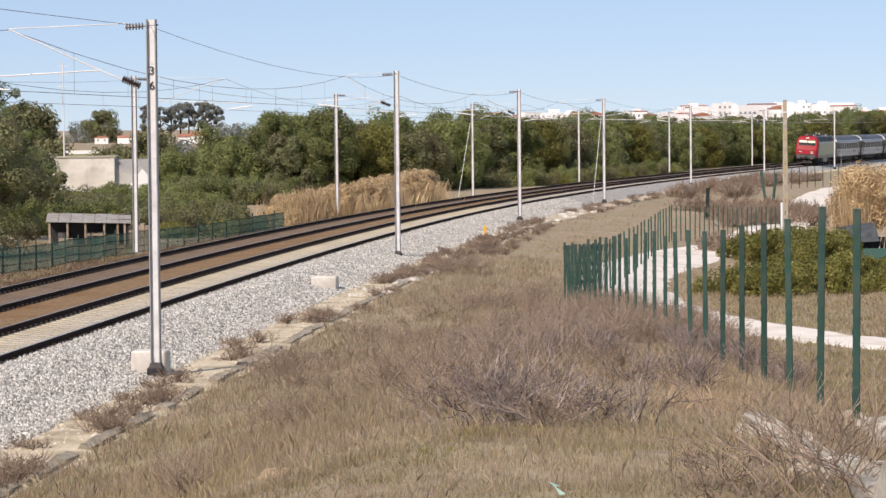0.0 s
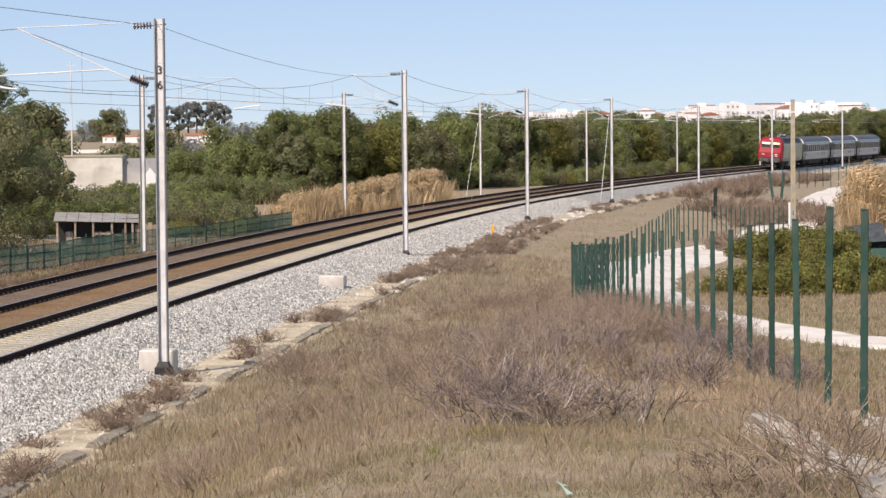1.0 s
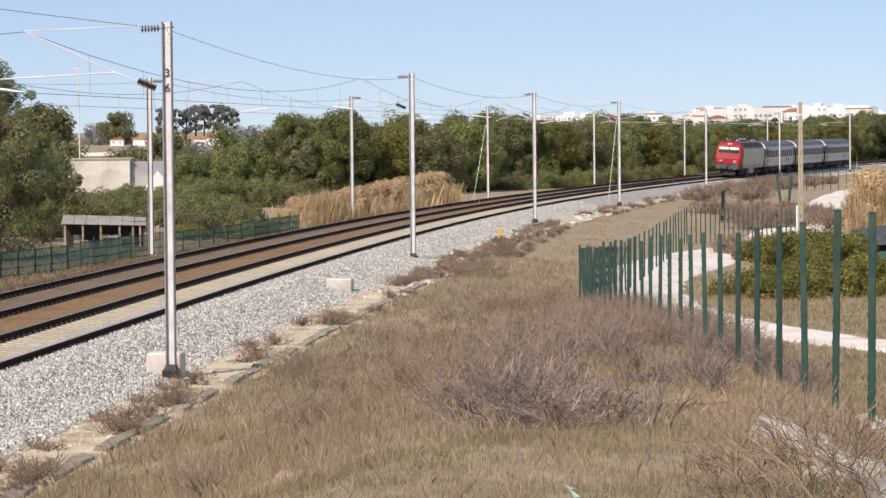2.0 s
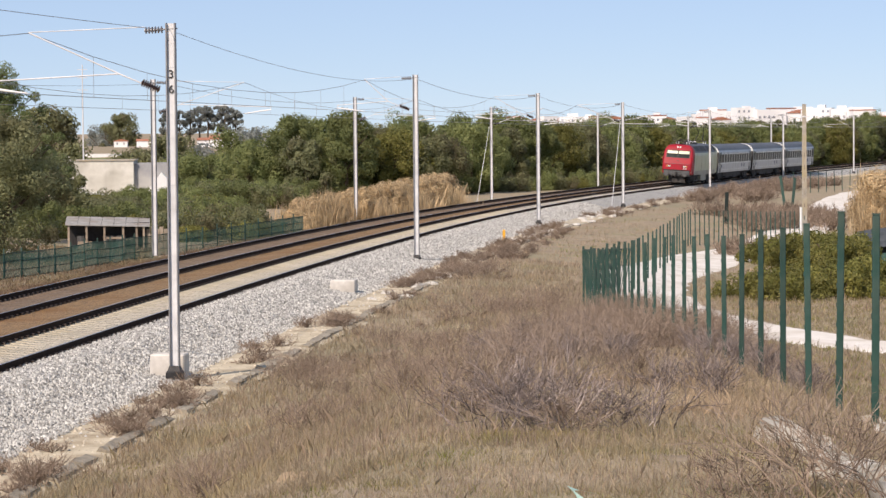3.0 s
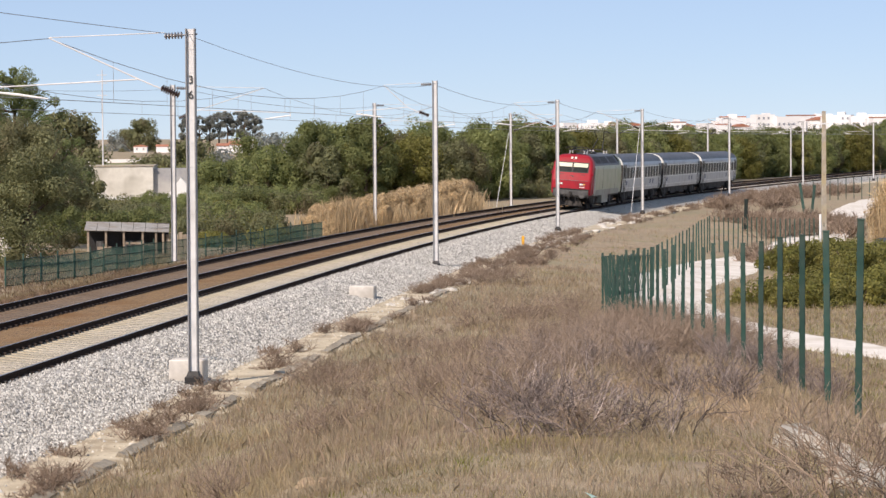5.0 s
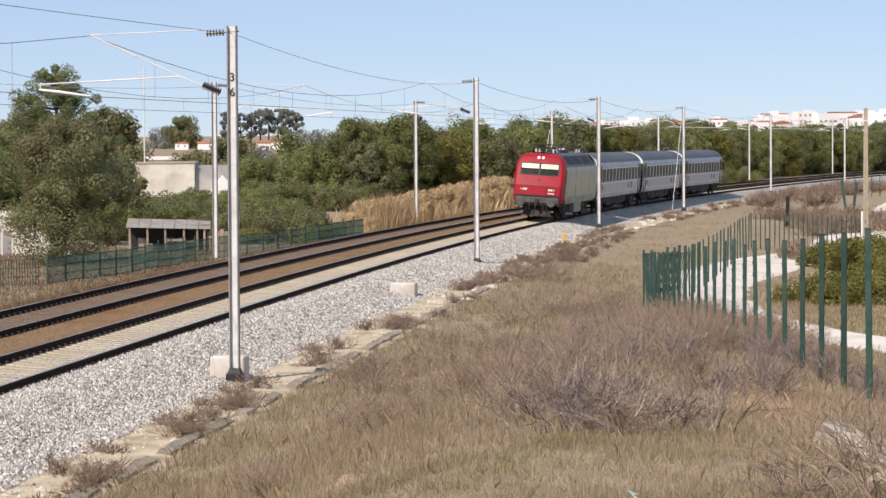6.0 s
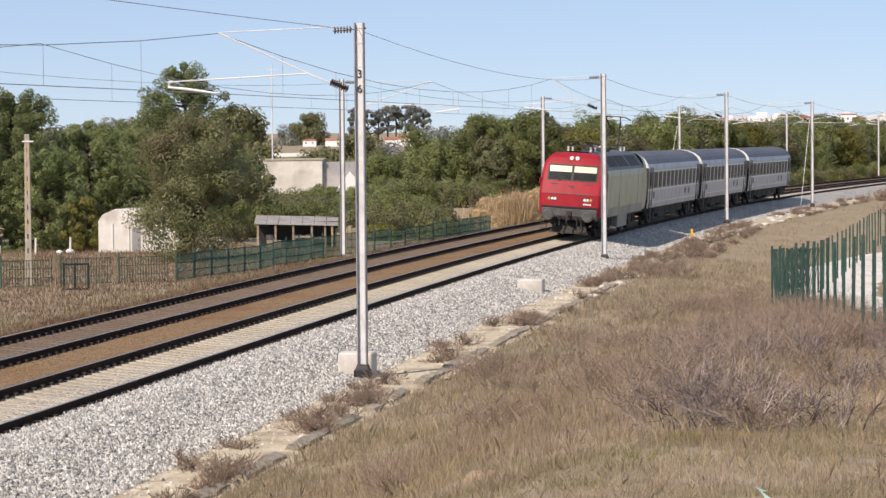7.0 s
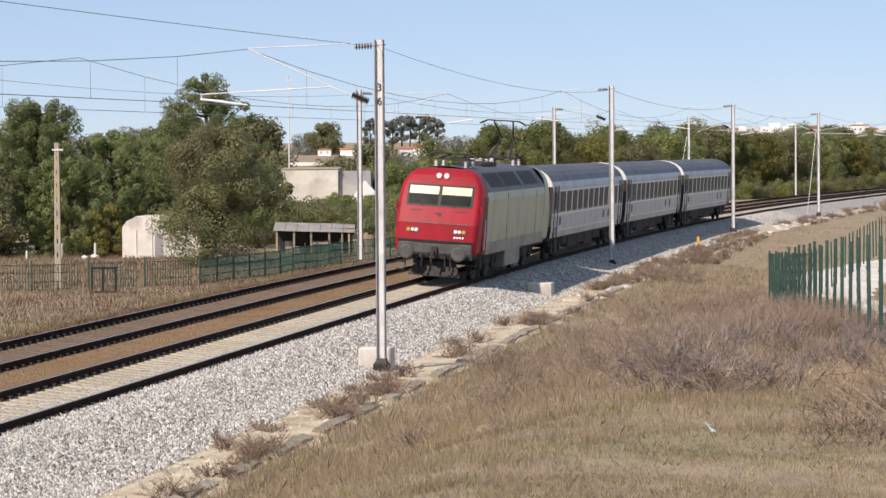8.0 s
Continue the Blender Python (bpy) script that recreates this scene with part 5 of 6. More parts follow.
def meadow(n, seed, y0, y1, cond):
    """Places on the slope, denser near the camera as seen from above it."""
    rng = np.random.RandomState(seed)
    m = n // 9
    y = y0 * (y1 / y0) ** rng.rand(m)
    x = (y + 6) * rng.uniform(-0.15, 0.235, m) + rng.uniform(-0.5, 0.5, m)
    tuft = 0.0035 * np.repeat(y, 9) * rng.uniform(0.5, 1.3, 9 * m)      # blades stand in tufts
    x, y = np.repeat(x, 9) + tuft * rng.normal(size=9 * m), np.repeat(y, 9) + 2 * tuft * rng.normal(size=9 * m)
    s, off = rail_of(x, y)
    patch = np.array([noise.noise(Vector((a * 0.35, b * 0.22, seed))) for a, b in zip(x, y)])
    keep = (off > 5.9) & cond(x, y, patch)
    for rx, ry, rw in ROAD_PTS:
        keep &= (x - rx) ** 2 + (y - ry) ** 2 > (rw * 0.93) ** 2
    x, y = x[keep], y[keep]
    return np.stack([x, y, ground(x, y) - 0.02], 1)


P = meadow(330000, 1, 5.5, 130, lambda x, y, p: p > -0.9)
blades("dry_grass", P, 0.15 * np.clip((P[:, 1] / 34) ** 1.3, 0.38, 1.3), 0.0032 * np.clip(P[:, 1] / 22, 0.75, 4), "straw", "dry straw-coloured winter grass on the slope", "grass", 1, 1.1)
P = meadow(180000, 2, 5.5, 130, lambda x, y, p: (p > -0.12) & (x - 0.0695 * y < 30))
blades("brown_grass", P, 0.25 * np.clip((P[:, 1] / 32) ** 1.5, 0.24, 1.2), 0.0025 * np.clip(P[:, 1] / 22, 0.75, 4), "deadweed", "dead purple-brown weeds on the slope", "grass", 2, 0.6)
P = meadow(150000, 3, 5.5, 60, lambda x, y, p: (p < -0.02) | ((y < 23) & (p < 0.2)))
blades("green_grass", P, 0.07 * np.clip(P[:, 1] / 30, 0.55, 1), 0.0036 * np.clip(P[:, 1] / 22, 0.75, 4), "grass", "short green grass between the straw", "grass", 3, 1.0)
P = meadow(60000, 4, 100, 230, lambda x, y, p: (p > -0.5) & (x > 3))
blades("bank_grass", P, 0.13 * np.ones(len(P)), 0.009 * np.ones(len(P)), "tan", "pale dry grass on the railway bank", "grass", 4, 1.0)
P = meadow(50000, 14, 95, 230, lambda x, y, p: (p > 0.0) & (x > 2))
blades("bank_weeds", P, 0.22 * np.ones(len(P)), 0.009 * np.ones(len(P)), "deadweed", "brown dead weeds on the railway bank", "grass", 14, 0.9)
P = meadow(40000, 15, 95, 200, lambda x, y, p: (p < -0.22) & (x > 2))
blades("bank_green", P, 0.14 * np.ones(len(P)), 0.010 * np.ones(len(P)), "grass", "green tufts of grass on the railway bank", "grass", 15, 0.9)
P = meadow(120000, 16, 58, 118, lambda x, y, p: x > 0.155 * y)
blades("roadside_grass", P, 0.13 * np.ones(len(P)), 0.008 * np.ones(len(P)), "grass", "short grey-green grass beside the road", "grass", 16, 0.9)
rng = np.random.RandomState(9)
n = 16000
cx = np.repeat(np.array([4.6, 5.3, 5.0, 5.9, 6.2, 5.6, 6.6]), n // 7 + 1)[:n]
cy = np.repeat(np.array([29.0, 32.0, 36.0, 38.0, 42.0, 45.0, 47.5]), n // 7 + 1)[:n]
x, y = cx + rng.normal(size=n) * 0.45, cy + rng.normal(size=n) * 1.5
P = np.stack([x, y, ground(x, y)], 1)
blades("tall_grass", P, 0.17 * np.ones(n), 0.0016 * np.ones(n), "tan", "tall pale dry grass beside the fence", "grass", 5, 1.0)
n = 1500
x, y = 2.3 + rng.normal(size=n) * 0.3, 24.3 + rng.normal(size=n) * 0.35
P = np.stack([x, y, ground(x, y)], 1)
blades("yellow_weeds", P, 0.09 * np.ones(n), 0.003 * np.ones(n), "grass", "yellow-green weeds at the foot of a shrub", "grass", 35, 0.9)
n = 42000
s = rng.uniform(-20, 190, n)
off = -8.6 - np.abs(rng.normal(size=n)) * 2.0
P = along(s, off, 0)
P[:, 2] = ground(P[:, 0], P[:, 1])
blades("verge_grass", P, 0.28 * np.ones(n), 0.014 * np.ones(n), "weed", "dry grass along the far side of the railway", "grass", 6, 0.9)
n = 70000
x, y = rng.uniform(-34, -6, n), rng.uniform(92, 168, n)
keep = rail_of(x, y)[1] < -9.5
P = np.stack([x, y, ground(x, y)], 1)[keep]
blades("field_grass", P, 0.2 * np.ones(len(P)), 0.012 * np.ones(len(P)), "weed", "dry grass in the yard by the hut", "grass", 7, 0.9)


def canes(name, line, n, h, spread, label, seed):
    rng = np.random.RandomState(seed)
    u = rng.rand(n) * (len(line) - 1)
    i = u.astype(int)
    f = (u - i)[:, None]
    L = np.array(line)
    xy = L[i] * (1 - f) + L[i + 1] * f + rng.normal(size=(n, 2)) * spread
    P = np.stack([xy[:, 0], xy[:, 1], ground(xy[:, 0], xy[:, 1])], 1)
    tall = np.array([1 + 0.7 * noise.noise(Vector((a * 0.35, b * 0.2, seed))) for a, b in xy])
    blades(name, P, h * tall, 0.013 * np.ones(n), "cane", label, "reeds", seed, 0.4)


canes("dry_reeds", [(2.2, 186), (5.0, 190), (9.0, 199), (12, 210), (14.2, 219)], 13000, 1.7, 0.9, "golden dry giant reeds beyond the far track", 12)
canes("dry_reeds", [t0(25.8, 178), t0(27.4, 181), t0(30, 180), t0(34, 178)], 7000, 2.9, 0.7, "tall golden dry cane thicket beside the road", 13)


fluff = [bush_model(140 + k, h, 2.2, "cane", 620, 0.2, 22, lab, "cane_clump", "reeds", "dry cane clumps", 0.12) for k, (h, lab) in enumerate(((1.7, "golden leafy clump of dry cane"), (2.5, "tall golden leafy clump of dry cane")))]
spots = []
for k in range(16):
    u = k / 15
    spots.append((float(np.interp(u, [0, 0.4, 1], [2.6, 8.0, 13.8])) + rnd.uniform(-0.5, 0.5), float(np.interp(u, [0, 0.4, 1], [186.5, 197, 218])) + rnd.uniform(-1, 1.5), rnd.uniform(0, 360), 1, -0.1 + 0.8 * u))
scatter(fluff, spots)
thicket = [bush_model(145 + k, h, 2.4, "cane", 560, 0.22, 34, "tall golden leafy thicket of dry cane beside the road", "cane_clump", "reeds", "cane thicket by the road", 0.14) for k, h in enumerate((3.4, 4.0))]
scatter(thicket, [(*t0(25.9 + 0.62 * k, 178 + rnd.uniform(-1, 4)), rnd.uniform(0, 360), 1, -0.15) for k in range(14)])


def twigs(seed, h, w, n, thick, label, colour="twig", group="leafless shrubs", name="shrub"):
    """A leafless shrub: stems that fork into many thin twigs."""
    rng = random.Random(seed)
    t = thing(name, label, name.split("_")[0], group=group)
    g, stems = Geo(), Geo()

    def grow(p, d, l, r, k):
        pts, q = [p], p
        for _ in range(2):
            d = (d + Vector((rng.gauss(0, 0.16), rng.gauss(0, 0.16), rng.gauss(0.02, 0.1)))).normalized()
            q = q + d * l / 2
            pts.append(q)
        (stems if k == 3 else g).tube(pts, [r, r * 0.85, r * 0.65], 3, caps=False)
        if k:
            for _ in range(rng.choice((2, 3, 3))):
                grow(q.lerp(p, rng.uniform(0, 0.5)), (d + Vector((rng.gauss(0, 0.5), rng.gauss(0, 0.5), rng.gauss(0.05, 0.3)))).normalized(), l * rng.uniform(0.55, 0.85), r * 0.7, k - 1)
    for _ in range(n):
        a = rng.uniform(0, 6.283)
        p = Vector((rng.gauss(0, 0.16) * w, rng.gauss(0, 0.16) * w, 0))
        grow(p, Vector((math.cos(a) * w * 0.55, math.sin(a) * w * 0.55, h)).normalized(), h * rng.uniform(0.3, 0.46), thick, 3)
    tagged(part("stem", stems, colour, t, normals=False), kind="stuff")
    tagged(part("brushwood", g, colour, t, normals=False), kind="stuff")
    return t


big = [twigs(200 + k, h, w, n, 0.0055, lab) for k, (h, w, n, lab) in enumerate((
    (1.05, 1.9, 44, "wide leafless purple-brown shrub on the grassy slope"), (0.6, 0.9, 14, "small leafless brown shrub in dry grass"), (0.75, 1.0, 16, "thin grey-brown shrub of dead twigs")))]
spots = [(2.47, 29.3, 0, 1, 0), (3.1, 18.4, 30, 1, -0.05), (4.4, 33.8, 60, 1, 0), (2.0, 28.6, 10, 1, 0), (3.2, 27.2, 80, 1, 0), (7.0, 51, 20, 1, 0), (4.2, 45.7, 50, 1, 0), (2.7, 24.9, 95, 1, 0), (5.6, 60, 20, 1, 0), (3.6, 18.0, 120, 1, 0), (2.95, 17.2, 10, 1, -0.1), (-0.6, 26, 10, 1, -0.1), (6.3, 55, 33, 1, 0), (4.9, 38, 33, 1, 0)]
for _ in range(70):
    y = rnd.uniform(38, 100)
    spots.append((rnd.uniform(0.5, 9.5) if y > 60 else rnd.uniform(0, 0.14 * y), y, rnd.uniform(0, 360), 1, -0.08))
for _ in range(60):
    x, y = t0(rnd.uniform(4.4, 9.0), rnd.uniform(62, 92))
    spots.append((x, y, rnd.uniform(0, 360), 1, 0.05))
for _ in range(26):
    x, y = t0(rnd.uniform(2.2, 4.6), rnd.uniform(40, 70))
    spots.append((x, y, rnd.uniform(0, 360), 1, 0))
for _ in range(20):
    spots.append((rnd.uniform(7.2, 10.0), rnd.uniform(112, 127), rnd.uniform(0, 360), 1, 0.0))
spots = [p for p in spots if rail_of(p[0], p[1])[1] > 6.2]
scatter(big, spots)
stalks = [twigs(290 + k, 0.75, 0.5, 16, 0.006, "upright clump of dark dead stalks in dry grass", "twigdark", group="dead stalk clumps", name="weed_clump") for k in range(2)]
scatter(stalks, [(*t0(rnd.uniform(0.2, 4.6), rnd.uniform(30, 62)), rnd.uniform(0, 360), 1, -0.06) for _ in range(34)])
main = twigs(270, 0.9, 1.9, 58, 0.0062, "dense wide leafless grey-brown shrub rising from the grass", "twigdark")
main.matrix_basis = pose(2.42, 25.8, gz(2.42, 25.8))
side = twigs(271, 0.7, 1.2, 26, 0.006, "leafless grey-brown shrub beside a larger one", "twigdark")
side.matrix_basis = pose(3.35, 25.6, gz(3.35, 25.6))
edge = [twigs(230 + k, h, w, 26, 0.009, lab, group="shrubs along the ballast", name="weed_clump") for k, (h, w, lab) in enumerate((
    (0.62, 1.1, "dark brown leafless shrub at the ballast edge"), (0.42, 0.8, "low dry weed clump at the ballast edge")))]
spots = []
for s0, s1, n, o0, o1 in ((8, 60, 12, 4.3, 5.2), (8, 60, 26, 5.1, 5.6), (58, 92, 26, 4.7, 6.1), (92, 112, 34, 4.2, 7.5), (112, 150, 36, 4.3, 7.0), (150, 250, 40, 4.4, 7)):
    for _ in range(n):
        s, o = rnd.uniform(s0, s1), rnd.uniform(o0, o1)
        if 56 < s < 71 and o < 5.7:      # clear of the concrete block
            continue
        p = along(s, o)
        spots.append((float(p[0]), float(p[1]), rnd.uniform(0, 360), 1, 0.0))
scatter(edge, spots)
bank = [twigs(250 + k, 1.7, 2.4, 26, 0.03, "brown leafless scrub on the bank below the railway", group="scrub on the bank", name="scrub") for k in range(2)]
spots = []
for _ in range(46):
    p = along(rnd.uniform(215, 300), rnd.uniform(7, 13))
    spots.append((float(p[0]), float(p[1]), rnd.uniform(0, 360), 1, -0.2))
for _ in range(34):
    x, y = t0(rnd.uniform(18.0, 25.5), rnd.uniform(182, 214))
    spots.append((x, y, rnd.uniform(0, 360), 1, -0.2))
for _ in range(16):
    x, y = t0(rnd.uniform(14.0, 18.2), rnd.uniform(140, 152))
    spots.append((x, y, rnd.uniform(0, 360), 1, -0.5))
scatter(bank, spots)


# ================= fences =================
POST = Geo()
POST.box(-0.034, -0.03, -0.3, 0.034, 0.03, 1.98, bevel=0.008)
for k in range(9):
    POST.box(-0.041, -0.02, 0.2 + k * 0.2, -0.034, 0.02, 0.25 + k * 0.2)
POST.box(-0.037, -0.033, 1.98, 0.037, 0.033, 1.995)
POST_ME = POST.mesh("post")
fix(POST_ME)
POST_ME.materials.append(M["green"])


def post_fence(name, points, label):
    f = thing(name, label, "fence")
    for x, y, rz, dz in points:
        piece("post", POST_ME, f, pose(x, y, gz(x, y) + dz, rnd.uniform(-0.8, 0.8), rnd.uniform(-0.9, 0.9), rz))
    return f


row = [(*t0(3.9, 27.2 + 2.6 * k), -4, rnd.uniform(-0.05, 0.06) + (0.12 if k == 1 else 0.08 if k == 0 else 0)) for k in range(26)]
near_fence = post_fence("post_fence", row, "green metal fence posts, wire panels missing, along the slope")
row = []
for k in range(22):
    u = k / 21
    row.append((*t0(5.0 + 7.8 * u, 100 + 61 * u), -10, 0))
for k in range(1, 25):
    u = k / 24
    row.append((*t0(12.8 + 6.0 * u, 161 - 3 * u), 85, 0))
post_fence("post_fence", row, "green metal fence posts round the foot of the bank")
row = [(*t0(33 + 1.05 * k, 286 + 1.9 * k), -30, 0.2) for k in range(26)]
post_fence("post_fence", row, "far row of weathered fence posts below the railway")


def mesh_panel(w, h, gap, r, material):
    g = Geo()
    k = 0
    while k * gap <= w:
        g.box(k * gap - r, -r, 0.05, k * gap + r, r, h)
        k += 1
    for z in (0.1, h * 0.35, h * 0.68, h - 0.03):
        g.box(0, -r * 1.3, z - r, w, r * 1.3, z + r)
    me = g.mesh("panel")
    me.materials.append(M[material])
    return me


LEAN = mesh_panel(1.9, 1.9, 0.11, 0.009, "green")
gatef = thing("broken_fence", "bent green wire fence panels leaning at the fence corner", "fence")
for X, d, rz, tilt in ((4.05, 90.5, 80, 8), (3.98, 92.5, 60, 14), (4.15, 94.5, 70, -6), (4.4, 97, 50, 10), (4.7, 99, 64, 4), (4.0, 88.5, 88, -4)):
    x, y = t0(X, d)
    tagged(piece("panel", LEAN, gatef, pose(x, y, gz(x, y), 0, 0, rz) @ pose(0, 0, 0, tilt)), kind="stuff")

# green mesh fence on the far side of the railway
PANEL = mesh_panel(2.4, 1.2, 0.13, 0.011, "green")
FP = Geo()
FP.box(-0.035, -0.035, -0.4, 0.035, 0.035, 1.4, bevel=0.006)
FP_ME = FP.mesh("post")
fix(FP_ME)
FP_ME.materials.append(M["green"])
far_fence = thing("mesh_fence", "low green wire mesh fence beyond the far track", "fence")
LINE = [(-26, 119.5), (-19, 122), (-12.0, 126.5), (-9.0, 137), (-6.5, 148.5), (-3.2, 158), (0.6, 168.6), (2.6, 176)]
for (x0, y0), (x1, y1) in zip(LINE, LINE[1:]):
    l = math.hypot(x1 - x0, y1 - y0)
    n = max(1, round(l / 2.4))
    ang = math.degrees(math.atan2(y1 - y0, x1 - x0))
    for k in range(n):
        x, y = x0 + (x1 - x0) * k / n, y0 + (y1 - y0) * k / n
        piece("post", FP_ME, far_fence, pose(x, y, gz(x, y)))
        tagged(piece("panel", PANEL, far_fence, pose(x, y, gz(x, y), 0, 0, ang)), kind="stuff")


def gate():
    x, y = -15.6, 120.4
    t = thing("gate_frame", "dark green empty metal gate frame in the fence", "gate", pose(x, y, gz(x, y), 0, 0, 8))
    for px in (-0.52, -0.06, 0.5):
        g = Geo()
        g.box(px - 0.05, -0.05, -0.3, px + 0.05, 0.05, 1.14, bevel=0.006)
        part("upright", g, "greendark", t)
    for pz in (0.04, 1.08):
        g = Geo()
        g.box(-0.52, -0.04, pz - 0.045, 0.5, 0.04, pz + 0.045)
        part("crossbar", g, "greendark", t)


gate()


# ================= poles =================
def lattice_pole(x, y, h, label, arms, wide=0.17):
    """A concrete pole: two legs with rungs between them, tapering upwards."""
    t = thing("concrete_pole", label, "utility pole", pose(x, y, gz(x, y), 0, 0, -6))
    for sx in (-1, 1):
        g = Geo()
        g.loft([[(sx * a - b, -0.07, z), (sx * a + b, -0.07, z), (sx * a + b, 0.07, z), (sx * a - b, 0.07, z)] for z, a, b in ((-0.4, wide, 0.05), (h * 0.5, wide * 0.78, 0.05), (h, wide * 0.55, 0.045))])
        part("leg", g, "pole", t)
    k = 0
    while k * 0.62 + 0.4 < h:
        z = k * 0.62 + 0.4
        g = Geo()
        w = wide * (1 - 0.47 * z / h)
        g.box(-w, -0.06, z, w, 0.06, z + (0.5 if z > h * 0.82 else 0.42))
        part("rung", g, "pole", t)
        k += 1
    for z, l in arms:
        g = Geo()
        g.box(-l * 0.4, -0.1, z, l * 0.6, -0.04, z + 0.07)
        part("crossarm", g, "galv", t)
    return t


lattice_pole(26.7, 140.4, 7.75, "aged concrete lattice pole with a small crossarm", [(7.1, 0.45)], 0.085)
lattice_pole(-18.05, 123.6, 6.55, "concrete utility pole with a grey fitting beyond the fence", [(6.2, 0.5)], 0.10)
g = Geo()
g.tube([(0, 0, -0.3), (0, 0, 1.45)], 0.06, 10)
ob = part("marker_post", g, "white")
ob.matrix_basis = pose(26.3, 139.2, gz(26.3, 139.2) + 1.3)
tagged(ob, "short white marker post beside a concrete pole", "marker post")
g = Geo()
g.box(-0.07, -0.05, -0.3, 0.07, 0.05, 0.62, bevel=0.02)
ob = part("trackside_marker", g, "yellow")
ob.matrix_basis = pose(13.1, 155.2, gz(13.1, 155.2))
tagged(ob, "orange-yellow plastic marker post at the ballast foot", "marker post")
for x, y, h, r, rx, mt, lab in ((31.6, 194.6, 2.2, 0.12, 2, "greendark", "thick dark green post on the bank"), (39.3, 214, 3.0, 0.1, -8, "green", "leaning green fence post by the pole"), (39.8, 214.5, 2.8, 0.1, 6, "green", "leaning green fence post by the pole")):
    g = Geo()
    g.box(-r, -0.06, -0.3, r, 0.06, h, bevel=0.02)
    ob = part("post", g, mt)
    ob.matrix_basis = pose(x, y, gz(x, y), 0, rx, 0)
    tagged(ob, lab, "post")
g = Geo()
g.tube([(0, 0, -0.3), (0, 0, 13.5)], [0.09, 0.05], 8)
for z in (11.0, 12.2, 13.0):
    g.box(-0.5, -0.03, z, 0.5, 0.03, z + 0.06)
ob = part("aerial_mast", g, "galv")
ob.matrix_basis = pose(-17.4, 285.8, gz(-17.4, 285.8))
tagged(ob, "thin grey aerial mast beyond the flat-roofed building", "mast")


# ================= buildings =================
def hut():
    x, y = -17.2, 159.5
    t = thing("hut", "small whitewashed hut with peeling plaster and curved gable", "hut", pose(x, y, gz(x, y), 0, 0, 3))
    g = Geo()
    prof = [(-2.2, 0), (-2.2, 1.75), (-1.95, 2.1), (-1.5, 2.3), (-0.4, 2.38), (0.5, 2.3), (1.3, 2.42), (2.25, 2.3), (2.25, 0)]
    g.loft([[(a, yy, b - 0.3 if b == 0 else b) for a, b in prof] for yy in (0, 3.2)])
    w = part("wall", g, "plaster", t, "stained white plaster wall")
    for a, b, c, d in ((-1.45, 0.2, -1.38, 1.6), (-0.55, 0.15, -0.48, 1.7), (0.15, 0.0, 0.25, 1.2), (1.3, 0.1, 1.38, 1.5)):
        g = Geo()
        g.box(a, -0.05, b, c, 0.0, d, bevel=0.01)
        part("pilaster", g, "plaster", w)
    g = Geo()
    g.box(-0.35, -0.03, 0.0, 0.12, 0.0, 1.35)
    part("door", g, "plastergrey", t, "grey boarded door")
    for xx, yy, r in ((-21.3, 157.5, 0.22), (-20.9, 158.6, 0.3), (-14.2, 157.2, 0.2), (-13.8, 158, 0.3)):
        ob = part("sack", rock_geo(random.Random(int(xx * 10)), r, 0.8), "white")
        ob.matrix_basis = pose(xx, yy, gz(xx, yy) + 0.1)
        tagged(ob, "white bulging sack on the grass near the hut", "sack", "sacks by the hut")


hut()
for k, (xx, yy, h) in enumerate(((-22.7, 158, 0.95), (-26.1, 157, 0.95), (-20.9, 158.8, 0.9), (-24.6, 157.5, 0.5))):
    g = Geo()
    g.tube([(0, 0, -0.2), (0.03, 0, h)], 0.06, 8)
    ob = part("fence_stake", g, "plaster")
    ob.matrix_basis = pose(xx, yy, gz(xx, yy))
    tagged(ob, "short pale concrete fence stake in dry grass", "post", "fence stakes")


